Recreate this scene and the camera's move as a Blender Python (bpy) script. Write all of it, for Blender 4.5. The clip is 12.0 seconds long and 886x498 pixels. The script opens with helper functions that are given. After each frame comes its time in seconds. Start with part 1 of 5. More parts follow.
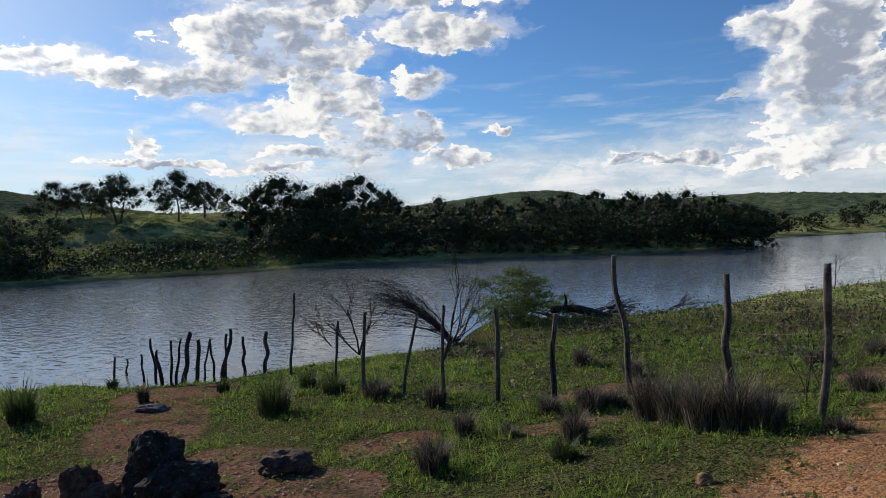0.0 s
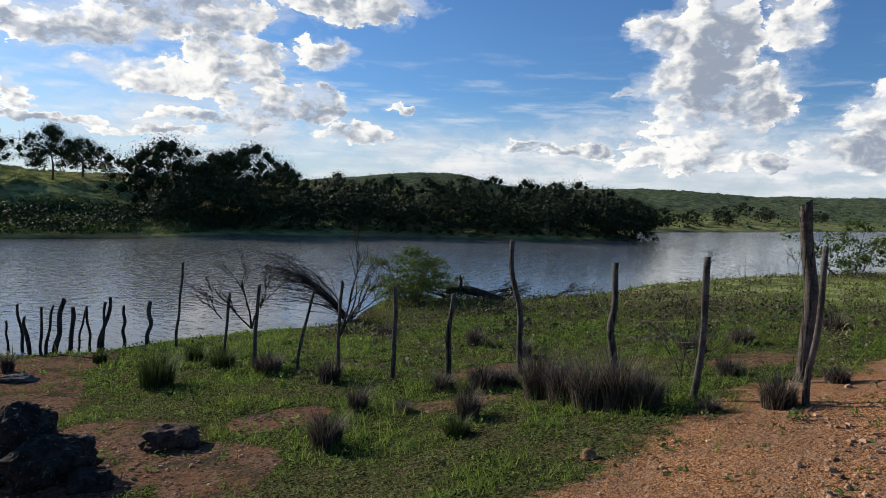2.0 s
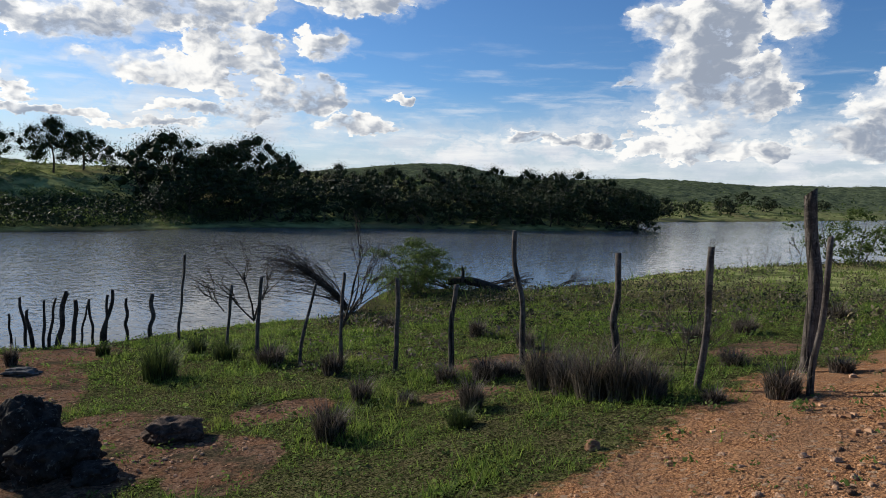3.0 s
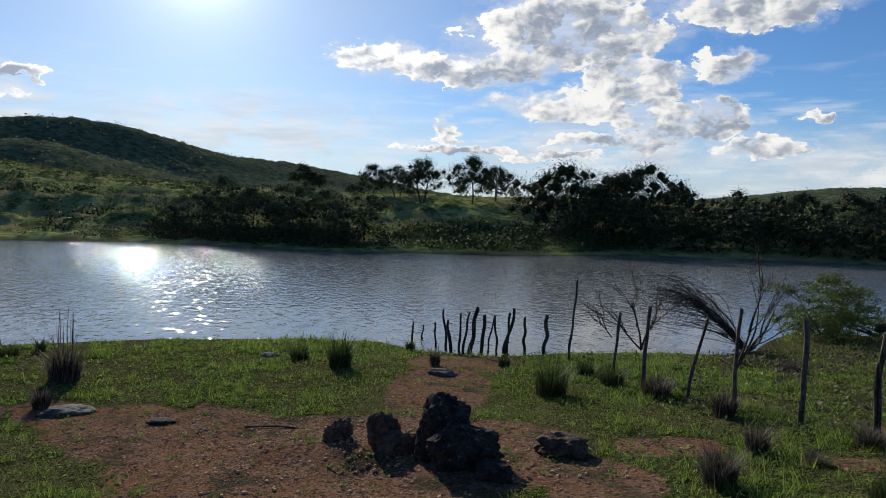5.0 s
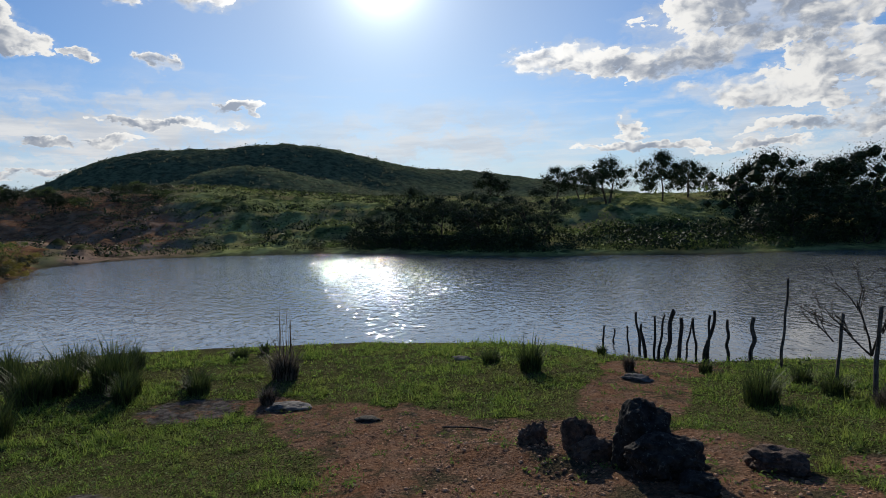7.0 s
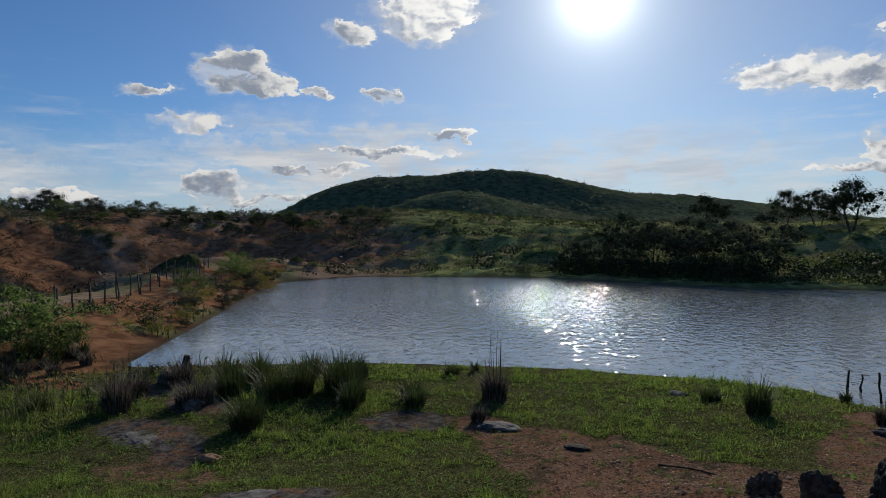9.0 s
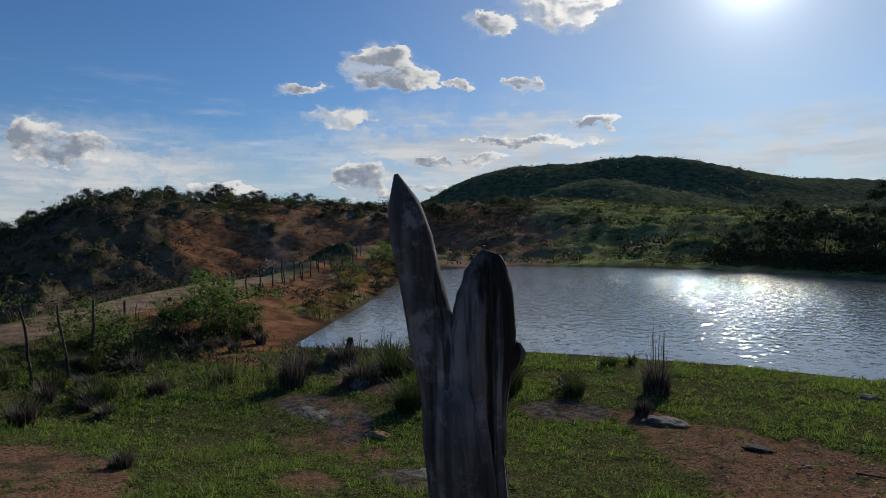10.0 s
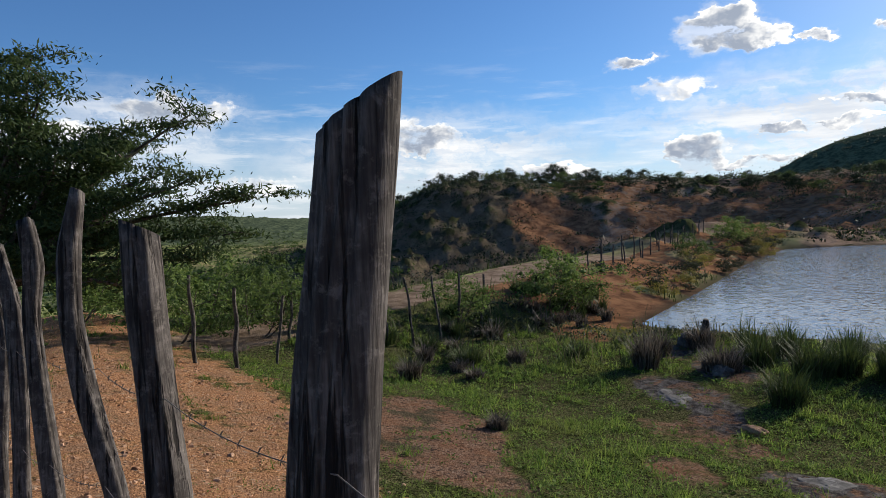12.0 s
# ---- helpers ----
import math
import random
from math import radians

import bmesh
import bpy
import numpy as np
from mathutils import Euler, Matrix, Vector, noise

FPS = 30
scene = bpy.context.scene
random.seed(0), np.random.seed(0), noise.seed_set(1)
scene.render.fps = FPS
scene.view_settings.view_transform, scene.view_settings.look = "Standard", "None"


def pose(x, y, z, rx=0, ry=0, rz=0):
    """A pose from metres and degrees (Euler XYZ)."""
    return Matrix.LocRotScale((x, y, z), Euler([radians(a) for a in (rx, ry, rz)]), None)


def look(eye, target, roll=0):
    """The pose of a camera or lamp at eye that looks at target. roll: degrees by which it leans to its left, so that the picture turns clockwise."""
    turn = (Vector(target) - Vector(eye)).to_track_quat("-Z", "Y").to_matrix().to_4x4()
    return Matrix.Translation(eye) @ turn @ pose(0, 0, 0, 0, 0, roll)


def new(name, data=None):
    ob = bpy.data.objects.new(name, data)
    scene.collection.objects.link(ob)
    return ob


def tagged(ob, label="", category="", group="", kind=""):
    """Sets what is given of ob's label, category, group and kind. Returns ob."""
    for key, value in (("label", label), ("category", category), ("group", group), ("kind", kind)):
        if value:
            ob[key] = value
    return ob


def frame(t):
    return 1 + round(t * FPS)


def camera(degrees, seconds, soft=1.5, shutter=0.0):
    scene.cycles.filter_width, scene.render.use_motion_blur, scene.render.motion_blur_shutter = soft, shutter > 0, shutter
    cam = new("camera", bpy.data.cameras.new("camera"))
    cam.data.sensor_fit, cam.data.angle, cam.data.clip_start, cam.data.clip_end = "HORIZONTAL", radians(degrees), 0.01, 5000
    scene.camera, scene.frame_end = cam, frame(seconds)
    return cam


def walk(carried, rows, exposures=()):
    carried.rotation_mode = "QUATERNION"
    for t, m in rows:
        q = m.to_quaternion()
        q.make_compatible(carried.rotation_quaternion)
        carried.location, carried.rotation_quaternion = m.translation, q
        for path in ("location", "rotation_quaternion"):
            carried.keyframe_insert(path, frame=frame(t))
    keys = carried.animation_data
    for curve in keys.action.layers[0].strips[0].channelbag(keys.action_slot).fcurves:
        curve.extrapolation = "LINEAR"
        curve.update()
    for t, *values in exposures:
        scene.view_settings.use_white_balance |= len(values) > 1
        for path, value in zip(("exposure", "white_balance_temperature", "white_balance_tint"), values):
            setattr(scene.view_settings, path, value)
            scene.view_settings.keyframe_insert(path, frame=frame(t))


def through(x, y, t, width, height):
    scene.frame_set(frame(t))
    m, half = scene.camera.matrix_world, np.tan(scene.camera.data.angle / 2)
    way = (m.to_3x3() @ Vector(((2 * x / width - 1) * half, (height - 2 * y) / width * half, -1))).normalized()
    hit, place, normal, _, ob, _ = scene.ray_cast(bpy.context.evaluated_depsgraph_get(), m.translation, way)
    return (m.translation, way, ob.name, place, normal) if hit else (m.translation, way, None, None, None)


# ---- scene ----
# ---------------------------------------------------------------- camera
cam = camera(67.36, 12.0, soft=0.75)


def stand(eye, yaw, pitch, roll):
    """The camera at eye; yaw to the left from +y, pitch up, roll to its left, in degrees."""
    a, p = radians(yaw), radians(pitch)
    e = Vector(eye)
    return look(e, e + Vector((-math.sin(a) * math.cos(p), math.cos(a) * math.cos(p), math.sin(p))), roll)


EXPOSURES = [(0.0, 0.1), (2.7, 0.15), (5.0, 0.05), (8.5, -0.26), (9.5, -0.36), (10.0, -0.34), (10.5, -0.2), (11.3, 0.22), (12.0, 0.32)]
PATH = [
    (0, (-0.000, -0.000, 1.600), 0.05, -2.53, -1.56),
    (0.5, (-0.059, 0.006, 1.588), -3.68, -1.75, 0.46),
    (1, (-0.055, 0.023, 1.581), -4.60, -2.87, 0.25),
    (1.5, (-0.074, -0.004, 1.589), -6.80, -4.31, 0.63),
    (2, (-0.086, 0.015, 1.580), -8.88, -4.29, 2.01),
    (2.5, (-0.077, 0.040, 1.576), -8.70, -5.33, 1.84),
    (2.7, (-0.083, 0.043, 1.578), -8.91, -5.28, 1.77),
    (4.3, (-0.119, 0.051, 1.582), 4.19, -3.45, 0.58),
    (4.5, (-0.124, 0.039, 1.582), 9.91, -3.24, 0.89),
    (5, (-0.104, 0.011, 1.581), 24.02, -3.52, 1.41),
    (5.5, (-0.110, 0.021, 1.573), 31.82, -3.15, 1.13),
    (6, (-0.110, 0.008, 1.575), 33.98, -4.10, -0.02),
    (6.5, (-0.115, 0.010, 1.582), 36.90, -4.17, -1.13),
    (6.7, (-0.119, -0.001, 1.580), 38.18, -3.84, -1.25),
    (8.3, (-0.073, -0.083, 1.612), 49.05, -0.40, -2.83),
    (8.5, (-0.080, -0.092, 1.618), 51.47, -0.66, -2.45),
    (9, (-0.151, -0.189, 1.594), 57.42, -0.70, -0.66),
    (9.5, (-0.248, -0.361, 1.573), 62.76, -0.91, -0.45),
    (10, (-0.351, -0.551, 1.559), 69.43, -1.45, -0.69),
    (10.5, (-0.396, -0.697, 1.544), 77.22, -2.78, 0.07),
    (11, (-0.477, -0.827, 1.538), 86.25, -3.37, 0.48),
    (11.5, (-0.591, -0.921, 1.511), 94.05, -3.55, 0.22),
    (12, (-0.790, -1.033, 1.504), 97.38, -2.76, -1.73),
]
walk(cam, [(t, stand(*p)) for t, *p in PATH], EXPOSURES)

# ---------------------------------------------------------------- sky, sun
SUN_YAW, SUN_HIGH = 44.3, 19.6


class Nodes:
    """Shortcuts for building a node tree."""

    def __init__(self, tree):
        self.tree = tree
        tree.nodes.clear()

    def add(self, kind, ins=(), **props):
        node = self.tree.nodes.new(kind)
        if "operation" in props:
            node.operation = props["operation"]
        if props.get("clamp"):
            node.use_clamp = True
        if "ease" in props:
            node.interpolation_type = props["ease"]
        if "blend" in props:
            node.data_type, node.blend_type = "RGBA", props["blend"]
        if "feature" in props:
            node.feature = props["feature"]
        if "spread" in props:
            node.distribution = props["spread"]
        if "attribute" in props:
            node.attribute_name = props["attribute"]
        for key, value in dict(ins).items():
            if isinstance(value, bpy.types.NodeSocket):
                self.tree.links.new(value, node.inputs[key])
            else:
                socket = node.inputs[key]
                socket.default_value = (*value, 1.0) if socket.type == "RGBA" and len(value) == 3 else value
        return node

    def math(self, op, a, b=0.0, c=0.0, clamp=False):
        return self.add("ShaderNodeMath", {0: a, 1: b, 2: c}, operation=op, clamp=clamp).outputs[0]

    def vec(self, op, a, b=(0, 0, 0)):
        return self.add("ShaderNodeVectorMath", {0: a, 1: b}, operation=op).outputs[0]

    def ramp(self, v, a, b, smooth=True):
        return self.add("ShaderNodeMapRange", {"Value": v, "From Min": a, "From Max": b, "To Min": 0.0, "To Max": 1.0},
                        ease="SMOOTHSTEP" if smooth else "LINEAR").outputs[0]

    def noise(self, v, scale, detail=4.0, rough=0.5):
        return self.add("ShaderNodeTexNoise", {"Vector": v, "Scale": scale, "Detail": detail, "Roughness": rough}).outputs[0]

    def mix(self, k, a, b, how="MIX"):
        node = self.add("ShaderNodeMix", blend=how)
        for key, value in ((0, k), (6, a), (7, b)):
            if isinstance(value, bpy.types.NodeSocket):
                self.tree.links.new(value, node.inputs[key])
            else:
                node.inputs[key].default_value = value if key == 0 else (*value, 1.0)[:4]
        return node.outputs[2]


# clouds: bearing (left of +y), height, half width and half height in degrees, thickness
CLOUDS = [
    # the towering cumulus over the lake's far end
    (-30.2, 17.2, 3.6, 3.2, 1.0), (-26.6, 13.4, 3.4, 2.0, 0.95), (-30.5, 13.2, 3.9, 3.4, 1.0), (-28.6, 9.6, 4.6, 3.4, 1.0), (-33.2, 8.6, 3.2, 3.4, 0.8), (-29.5, 6.2, 5.0, 2.6, 1.0), (-35.5, 14.0, 3.0, 3.4, 0.55),
    (-24.0, 9.2, 1.4, 0.5, 0.7), (-41.8, 7.0, 3.0, 2.8, 0.9), (-40.0, 4.6, 5, 1.8, 0.9), (-47, 6.0, 5, 3.0, 0.9), (-36.4, 15.6, 1.2, 0.9, 0.9),
    # the broken sheet over the trees
    (14, 14.5, 10, 3.2, 1.0), (22, 11.6, 8.5, 2.0, 0.9), (9, 10.8, 5.5, 2.3, 0.9), (30, 12.6, 4.5, 1.6, 0.85), (15, 8.8, 6.0, 1.6, 0.8), (6.5, 7.4, 4.4, 2.3, 0.95),
    (0, 15.5, 7, 2.0, 0.85), (10, 19.0, 14, 3.0, 0.95), (2.0, 11.3, 3.0, 1.6, 0.85), (-4, 19, 6, 2.0, 0.8), (-4.8, 7.6, 1.3, 0.5, 0.75),
    (24.3, 6.7, 1.6, 1.2, 0.8), (23.4, 5.2, 8, 0.45, 0.7), (8, 23, 16, 3, 0.8),
    (8, 8.2, 4.5, 1.6, 0.9), (2, 7.4, 4.0, 1.7, 0.9), (-1.5, 5.2, 5.0, 0.9, 0.8), (10, 5.7, 7, 0.8, 0.75), (15, 4.6, 6, 0.5, 0.7), (-18, 4.6, 9, 0.7, 0.75), (-30, 3.6, 9, 1.3, 0.9),
    # the small clouds towards the sun and beyond
    (74.6, 13.9, 3.6, 2.2, 1.0), (72.6, 12.9, 3.6, 1.2, 1.0), (58.6, 18.6, 5.4, 2.4, 1.0), (65, 17.2, 2.3, 1.2, 0.85), (62.4, 12.2, 1.5, 0.8, 0.85), (78.3, 9.7, 3.4, 1.0, 0.74),
    (80.7, 12.0, 2.2, 0.6, 0.7), (68, 12.8, 1.2, 0.6, 0.75), (61, 7.6, 8, 0.55, 0.66), (68, 6.2, 7, 0.5, 0.62), (56.5, 8.8, 3.4, 0.5, 0.66), (76.4, 4.6, 3.2, 1.9, 0.85), (72, 3.6, 6, 0.6, 0.6),
    (98.6, 6.6, 3.8, 1.5, 0.95), (101, 7.4, 2.2, 1.5, 0.9), (88, 3.6, 4, 0.9, 0.7), (119, 9, 6, 1.8, 0.8), (113, 3, 4.5, 1.3, 0.7),
    (128, 6, 7, 2.5, 0.9), (150, 8, 8, 2.5, 0.9), (-90, 9, 10, 3, 0.9),
]


# thin white sheets low in the sky, with soft edges: bearing, height, half width, half height, how white
SHEETS = [(66, 6.4, 24, 6.0, 1.0), (98, 5.0, 20, 5.0, 0.95), (40, 6.0, 20, 4.4, 0.85), (-14, 3.2, 22, 4.0, 1.0), (-38, 3.0, 18, 3.4, 1.0), (122, 7.0, 14, 5.0, 0.75), (10, 5, 18, 4.2, 0.9), (-26, 4.5, 16, 4.5, 1.0)]


def make_sky():
    world = bpy.data.worlds.new("sky")
    scene.world = world
    world.use_nodes = True
    n = Nodes(world.node_tree)
    sky = n.add("ShaderNodeTexSky")
    sky.sky_type, sky.sun_disc, sky.sun_elevation, sky.sun_rotation = "NISHITA", False, radians(SUN_HIGH), radians(-SUN_YAW)
    sky.altitude, sky.air_density, sky.dust_density, sky.ozone_density = 300, 1.0, 0.25, 2.0
    way = n.add("ShaderNodeTexCoord").outputs["Generated"]
    xyz = n.add("ShaderNodeSeparateXYZ", {0: way})
    yaw = n.math("MULTIPLY", n.math("ARCTAN2", n.math("MULTIPLY", xyz.outputs[0], -1.0), xyz.outputs[1]), 57.2958)
    high = n.math("MULTIPLY", n.math("ARCSINE", xyz.outputs[2]), 57.2958)
    flat = n.add("ShaderNodeCombineXYZ", {0: yaw, 1: n.math("MULTIPLY", high, 1.5), 2: 0.0}).outputs[0]
    at = n.add("ShaderNodeCombineXYZ", {0: yaw, 1: high, 2: 0.0}).outputs[0]
    warp = n.vec("SUBTRACT", n.add("ShaderNodeTexNoise", {"Vector": flat, "Scale": 0.26, "Detail": 4.0, "Roughness": 0.55}).outputs[1], (0.5, 0.5, 0.5))
    ragged = n.vec("SUBTRACT", n.add("ShaderNodeTexNoise", {"Vector": flat, "Scale": 0.75, "Detail": 5.0, "Roughness": 0.6}).outputs[1], (0.5, 0.5, 0.5))
    bent = n.vec("ADD", n.vec("ADD", at, n.vec("MULTIPLY", warp, (4.6, 2.8, 0))), n.vec("MULTIPLY", ragged, (2.6, 1.6, 0)))
    thick = weight = side = None
    for a, e, w, h, k in CLOUDS:
        off = n.vec("MULTIPLY", n.vec("SUBTRACT", bent, (a, e, 0)), (1 / w, 1 / h, 0))
        m = n.math("MULTIPLY_ADD", n.add("ShaderNodeVectorMath", {0: off}, operation="LENGTH").outputs["Value"], -k, k)
        thick = m if thick is None else n.math("MAXIMUM", thick, m)
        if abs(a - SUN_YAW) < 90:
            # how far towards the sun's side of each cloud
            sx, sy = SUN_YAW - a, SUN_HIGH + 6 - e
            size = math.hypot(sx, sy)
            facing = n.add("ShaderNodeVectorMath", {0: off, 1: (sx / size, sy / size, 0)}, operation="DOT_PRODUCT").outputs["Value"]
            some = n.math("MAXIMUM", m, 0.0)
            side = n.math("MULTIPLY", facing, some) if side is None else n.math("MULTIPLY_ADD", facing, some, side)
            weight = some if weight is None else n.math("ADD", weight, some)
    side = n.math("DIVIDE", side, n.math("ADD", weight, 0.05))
    billow = n.noise(flat, 0.30, 11.0, 0.66)
    streak = n.noise(n.vec("MULTIPLY", bent, (0.55, 1.5, 1)), 0.42, 7.0, 0.6)
    wisp = n.noise(n.vec("MULTIPLY", flat, (0.35, 1.6, 1)), 0.35, 6.0, 0.6)
    toward = n.vec("NORMALIZE", n.vec("SUBTRACT", (SUN_YAW, SUN_HIGH * 1.5 + 16, 0), flat))

    def puffs(where):
        """Rounded heads of cloud, at three sizes."""
        return n.add("ShaderNodeTexVoronoi", {"Vector": n.vec("ADD", where, n.vec("MULTIPLY", warp, (3.0, 3.0, 0))), "Scale": 0.42, "Detail": 3.0, "Roughness": 0.55, "Smoothness": 0.35},
                     feature="SMOOTH_F1").outputs["Distance"]

    puff = puffs(flat)
    body = n.math("ADD", n.math("MINIMUM", n.math("MULTIPLY", thick, 1.6), 0.46), n.math("MULTIPLY_ADD", billow, 1.25, n.math("MULTIPLY_ADD", streak, 0.22, -0.73)))
    body = n.math("MULTIPLY_ADD", n.math("SUBTRACT", 0.45, puff), 0.42, body)
    soft = n.math("MULTIPLY_ADD", n.ramp(n.noise(flat, 0.11, 3.0), 0.42, 0.60), 0.26, 0.07)
    cover = n.math("MULTIPLY", n.ramp(body, 0.0, soft), n.math("MULTIPLY_ADD", n.ramp(streak, 0.30, 0.46), 0.15, 0.85))
    veil = n.math("MULTIPLY", n.ramp(n.math("ADD", wisp, n.math("MULTIPLY", n.ramp(high, 16.0, 0.0), 0.16)), 0.53, 0.82), n.math("MULTIPLY", n.ramp(high, 15.0, 5.0), 0.6))
    sheet = None
    for a, e, w, h, k in SHEETS:
        off = n.vec("MULTIPLY", n.vec("SUBTRACT", bent, (a, e, 0)), (1 / w, 1 / h, 0))
        m = n.math("MULTIPLY", n.ramp(n.add("ShaderNodeVectorMath", {0: off}, operation="LENGTH").outputs["Value"], 1.0, 0.2), k)
        sheet = m if sheet is None else n.math("MAXIMUM", sheet, m)
    sheet = n.math("MULTIPLY", sheet, n.math("MULTIPLY_ADD", n.ramp(streak, 0.34, 0.60), 0.75, 0.25))
    veil = n.math("MAXIMUM", veil, sheet)
    veil = n.math("MAXIMUM", veil, n.math("MULTIPLY", n.ramp(n.math("MULTIPLY_ADD", streak, 0.9, n.math("ADD", thick, -0.45)), -0.1, 0.35), 0.6))
    haze = n.math("MULTIPLY", n.ramp(high, 9.0, -0.5), 0.72)
    # light and shade painted into the cloud colour: bright on the sun's side, grey in the thick of it
    soft_form = n.noise(flat, 0.30, 3.0, 0.5)
    lit = n.math("SUBTRACT", soft_form, n.noise(n.vec("ADD", flat, n.vec("MULTIPLY", toward, (1.6, 1.6, 0))), 0.30, 3.0, 0.5))
    heads = n.math("SUBTRACT", puffs(n.vec("ADD", flat, n.vec("MULTIPLY", toward, (0.6, 0.6, 0)))), puff)
    bulk = n.math("ADD", n.math("MULTIPLY", thick, 0.7), n.math("MULTIPLY", body, 0.6))
    core = n.math("MULTIPLY", n.ramp(bulk, 0.10, 0.66), n.math("MULTIPLY_ADD", n.ramp(n.noise(n.vec("MULTIPLY", bent, (0.6, 1.2, 1)), 0.15, 4.0, 0.5), 0.36, 0.60), 0.85, 0.15))
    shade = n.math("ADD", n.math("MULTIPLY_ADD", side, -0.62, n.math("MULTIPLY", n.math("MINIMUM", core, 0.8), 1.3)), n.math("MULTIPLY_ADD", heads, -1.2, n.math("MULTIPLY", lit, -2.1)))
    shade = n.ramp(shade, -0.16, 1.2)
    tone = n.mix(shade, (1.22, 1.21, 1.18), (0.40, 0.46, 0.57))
    glare = n.math("POWER", n.math("MAXIMUM", n.add("ShaderNodeVectorMath", {0: way, 1: (
        -math.sin(radians(SUN_YAW)) * math.cos(radians(SUN_HIGH)), math.cos(radians(SUN_YAW)) * math.cos(radians(SUN_HIGH)), math.sin(radians(SUN_HIGH)))},
        operation="DOT_PRODUCT").outputs["Value"], 0.0), 24.0)
    near_sun = n.math("MULTIPLY_ADD", n.math("POWER", glare, 40.0), 14.0, n.math("MULTIPLY", n.math("POWER", glare, 9.0), 5.0))
    power = n.math("MULTIPLY_ADD", glare, 4.8, 8.6)
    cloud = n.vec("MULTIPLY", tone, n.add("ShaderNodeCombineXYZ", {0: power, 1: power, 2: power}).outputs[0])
    pale = n.mix(veil, n.mix(haze, n.vec("MULTIPLY", sky.outputs[0], (0.53, 0.82, 1.20)), (6.6, 7.3, 8.2)), n.mix(n.ramp(wisp, 0.35, 0.65), (6.6, 7.2, 8.1), (9.4, 9.5, 9.6)))
    pale = n.mix(n.math("MULTIPLY", n.math("POWER", glare, 0.6), 0.45), pale, (8.2, 8.8, 9.6))
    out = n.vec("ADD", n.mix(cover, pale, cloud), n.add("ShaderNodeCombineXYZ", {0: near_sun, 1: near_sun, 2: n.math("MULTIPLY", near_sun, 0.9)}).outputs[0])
    n.add("ShaderNodeOutputWorld", {0: n.add("ShaderNodeBackground", {0: out, 1: 0.085}).outputs[0]})


make_sky()
sun = new("sun", bpy.data.lights.new("sun", "SUN"))
sun.data.energy, sun.data.angle, sun.data.color = 5.0, radians(0.6), (1.0, 0.93, 0.82)
sun.matrix_world = look((0, 0, 0), (math.sin(radians(SUN_YAW)) * math.cos(radians(SUN_HIGH)), -math.cos(radians(SUN_YAW)) * math.cos(radians(SUN_HIGH)),
                                    -math.sin(radians(SUN_HIGH))))

# ---------------------------------------------------------------- materials
def material(name):
    m = bpy.data.materials.new(name)
    m.use_nodes = True
    return m, Nodes(m.node_tree)


def finish(n, colour, rough=0.9, bump=None, strength=0.5, distance=0.02, spec=0.3, **more):
    ins = {"Base Color": colour, "Roughness": rough, "Specular IOR Level": spec, **more}
    if bump is not None:
        ins["Normal"] = n.add("ShaderNodeBump", {"Strength": strength, "Distance": distance, "Height": bump}).outputs[0]
    shader = n.add("ShaderNodeBsdfPrincipled", ins)
    n.add("ShaderNodeOutputMaterial", {0: shader.outputs[0]})
    return shader


def wood_material(name, light, dark, across=60.0):
    m, n = material(name)
    v = n.add("ShaderNodeTexCoord").outputs["Object"]
    grain = n.noise(n.vec("MULTIPLY", v, (1, 1, 0.06)), across, 6.0, 0.65)
    crack = n.ramp(n.noise(n.vec("MULTIPLY", v, (1, 1, 0.028)), across * 0.42, 4.0, 0.6), 0.36, 0.46)
    stain = n.noise(v, 7.0, 4.0, 0.6)
    c = n.mix(n.ramp(grain, 0.3, 0.72), dark, light)
    c = n.mix(n.ramp(stain, 0.38, 0.60), n.mix(0.75, c, tuple(k * 0.7 for k in dark)), c)
    c = n.mix(n.math("MULTIPLY", n.ramp(n.noise(v, 26.0, 5.0, 0.7), 0.52, 0.66), 0.5), c, tuple(min(1.0, k * 1.35) for k in light))
    c = n.mix(crack, tuple(k * 0.35 for k in dark), c)
    h = n.math("ADD", n.math("MULTIPLY", grain, 0.5), crack)
    finish(n, c, 0.92, h, 1.0, 0.009, 0.15)
    return m


def leaf_material(name, a, b, dry=0.0, through=0.35):
    m, n = material(name)
    rnd = n.add("ShaderNodeNewGeometry").outputs["Random Per Island"]
    c = n.mix(rnd, a, b)
    if dry:
        c = n.mix(n.math("MULTIPLY", n.ramp(n.noise(n.add("ShaderNodeTexCoord").outputs["Object"], 0.8, 5.0, 0.65), 0.48, 0.66), dry), c, (0.20, 0.165, 0.06))
    p = n.add("ShaderNodeBsdfPrincipled", {"Base Color": c, "Roughness": 0.75, "Specular IOR Level": 0.2})
    t = n.add("ShaderNodeBsdfTranslucent", {0: c})
    n.add("ShaderNodeOutputMaterial", {0: n.add("ShaderNodeMixShader", {0: through, 1: p.outputs[0], 2: t.outputs[0]}).outputs[0]})
    return m


def stone_material(name, light, dark, lichen, scale=9.0):
    m, n = material(name)
    v = n.add("ShaderNodeTexCoord").outputs["Object"]
    g = n.noise(v, scale, 8.0, 0.65)
    c = n.mix(n.ramp(g, 0.35, 0.68), dark, light)
    spots = n.ramp(n.noise(v, scale * 2.4, 3.0, 0.55), 0.60, 0.68)
    c = n.mix(n.math("MULTIPLY", spots, 0.8), c, lichen)
    finish(n, c, 0.95, n.math("ADD", g, n.math("MULTIPLY", n.noise(v, scale * 5, 4.0), 0.4)), 0.9, 0.03, 0.15)
    return m


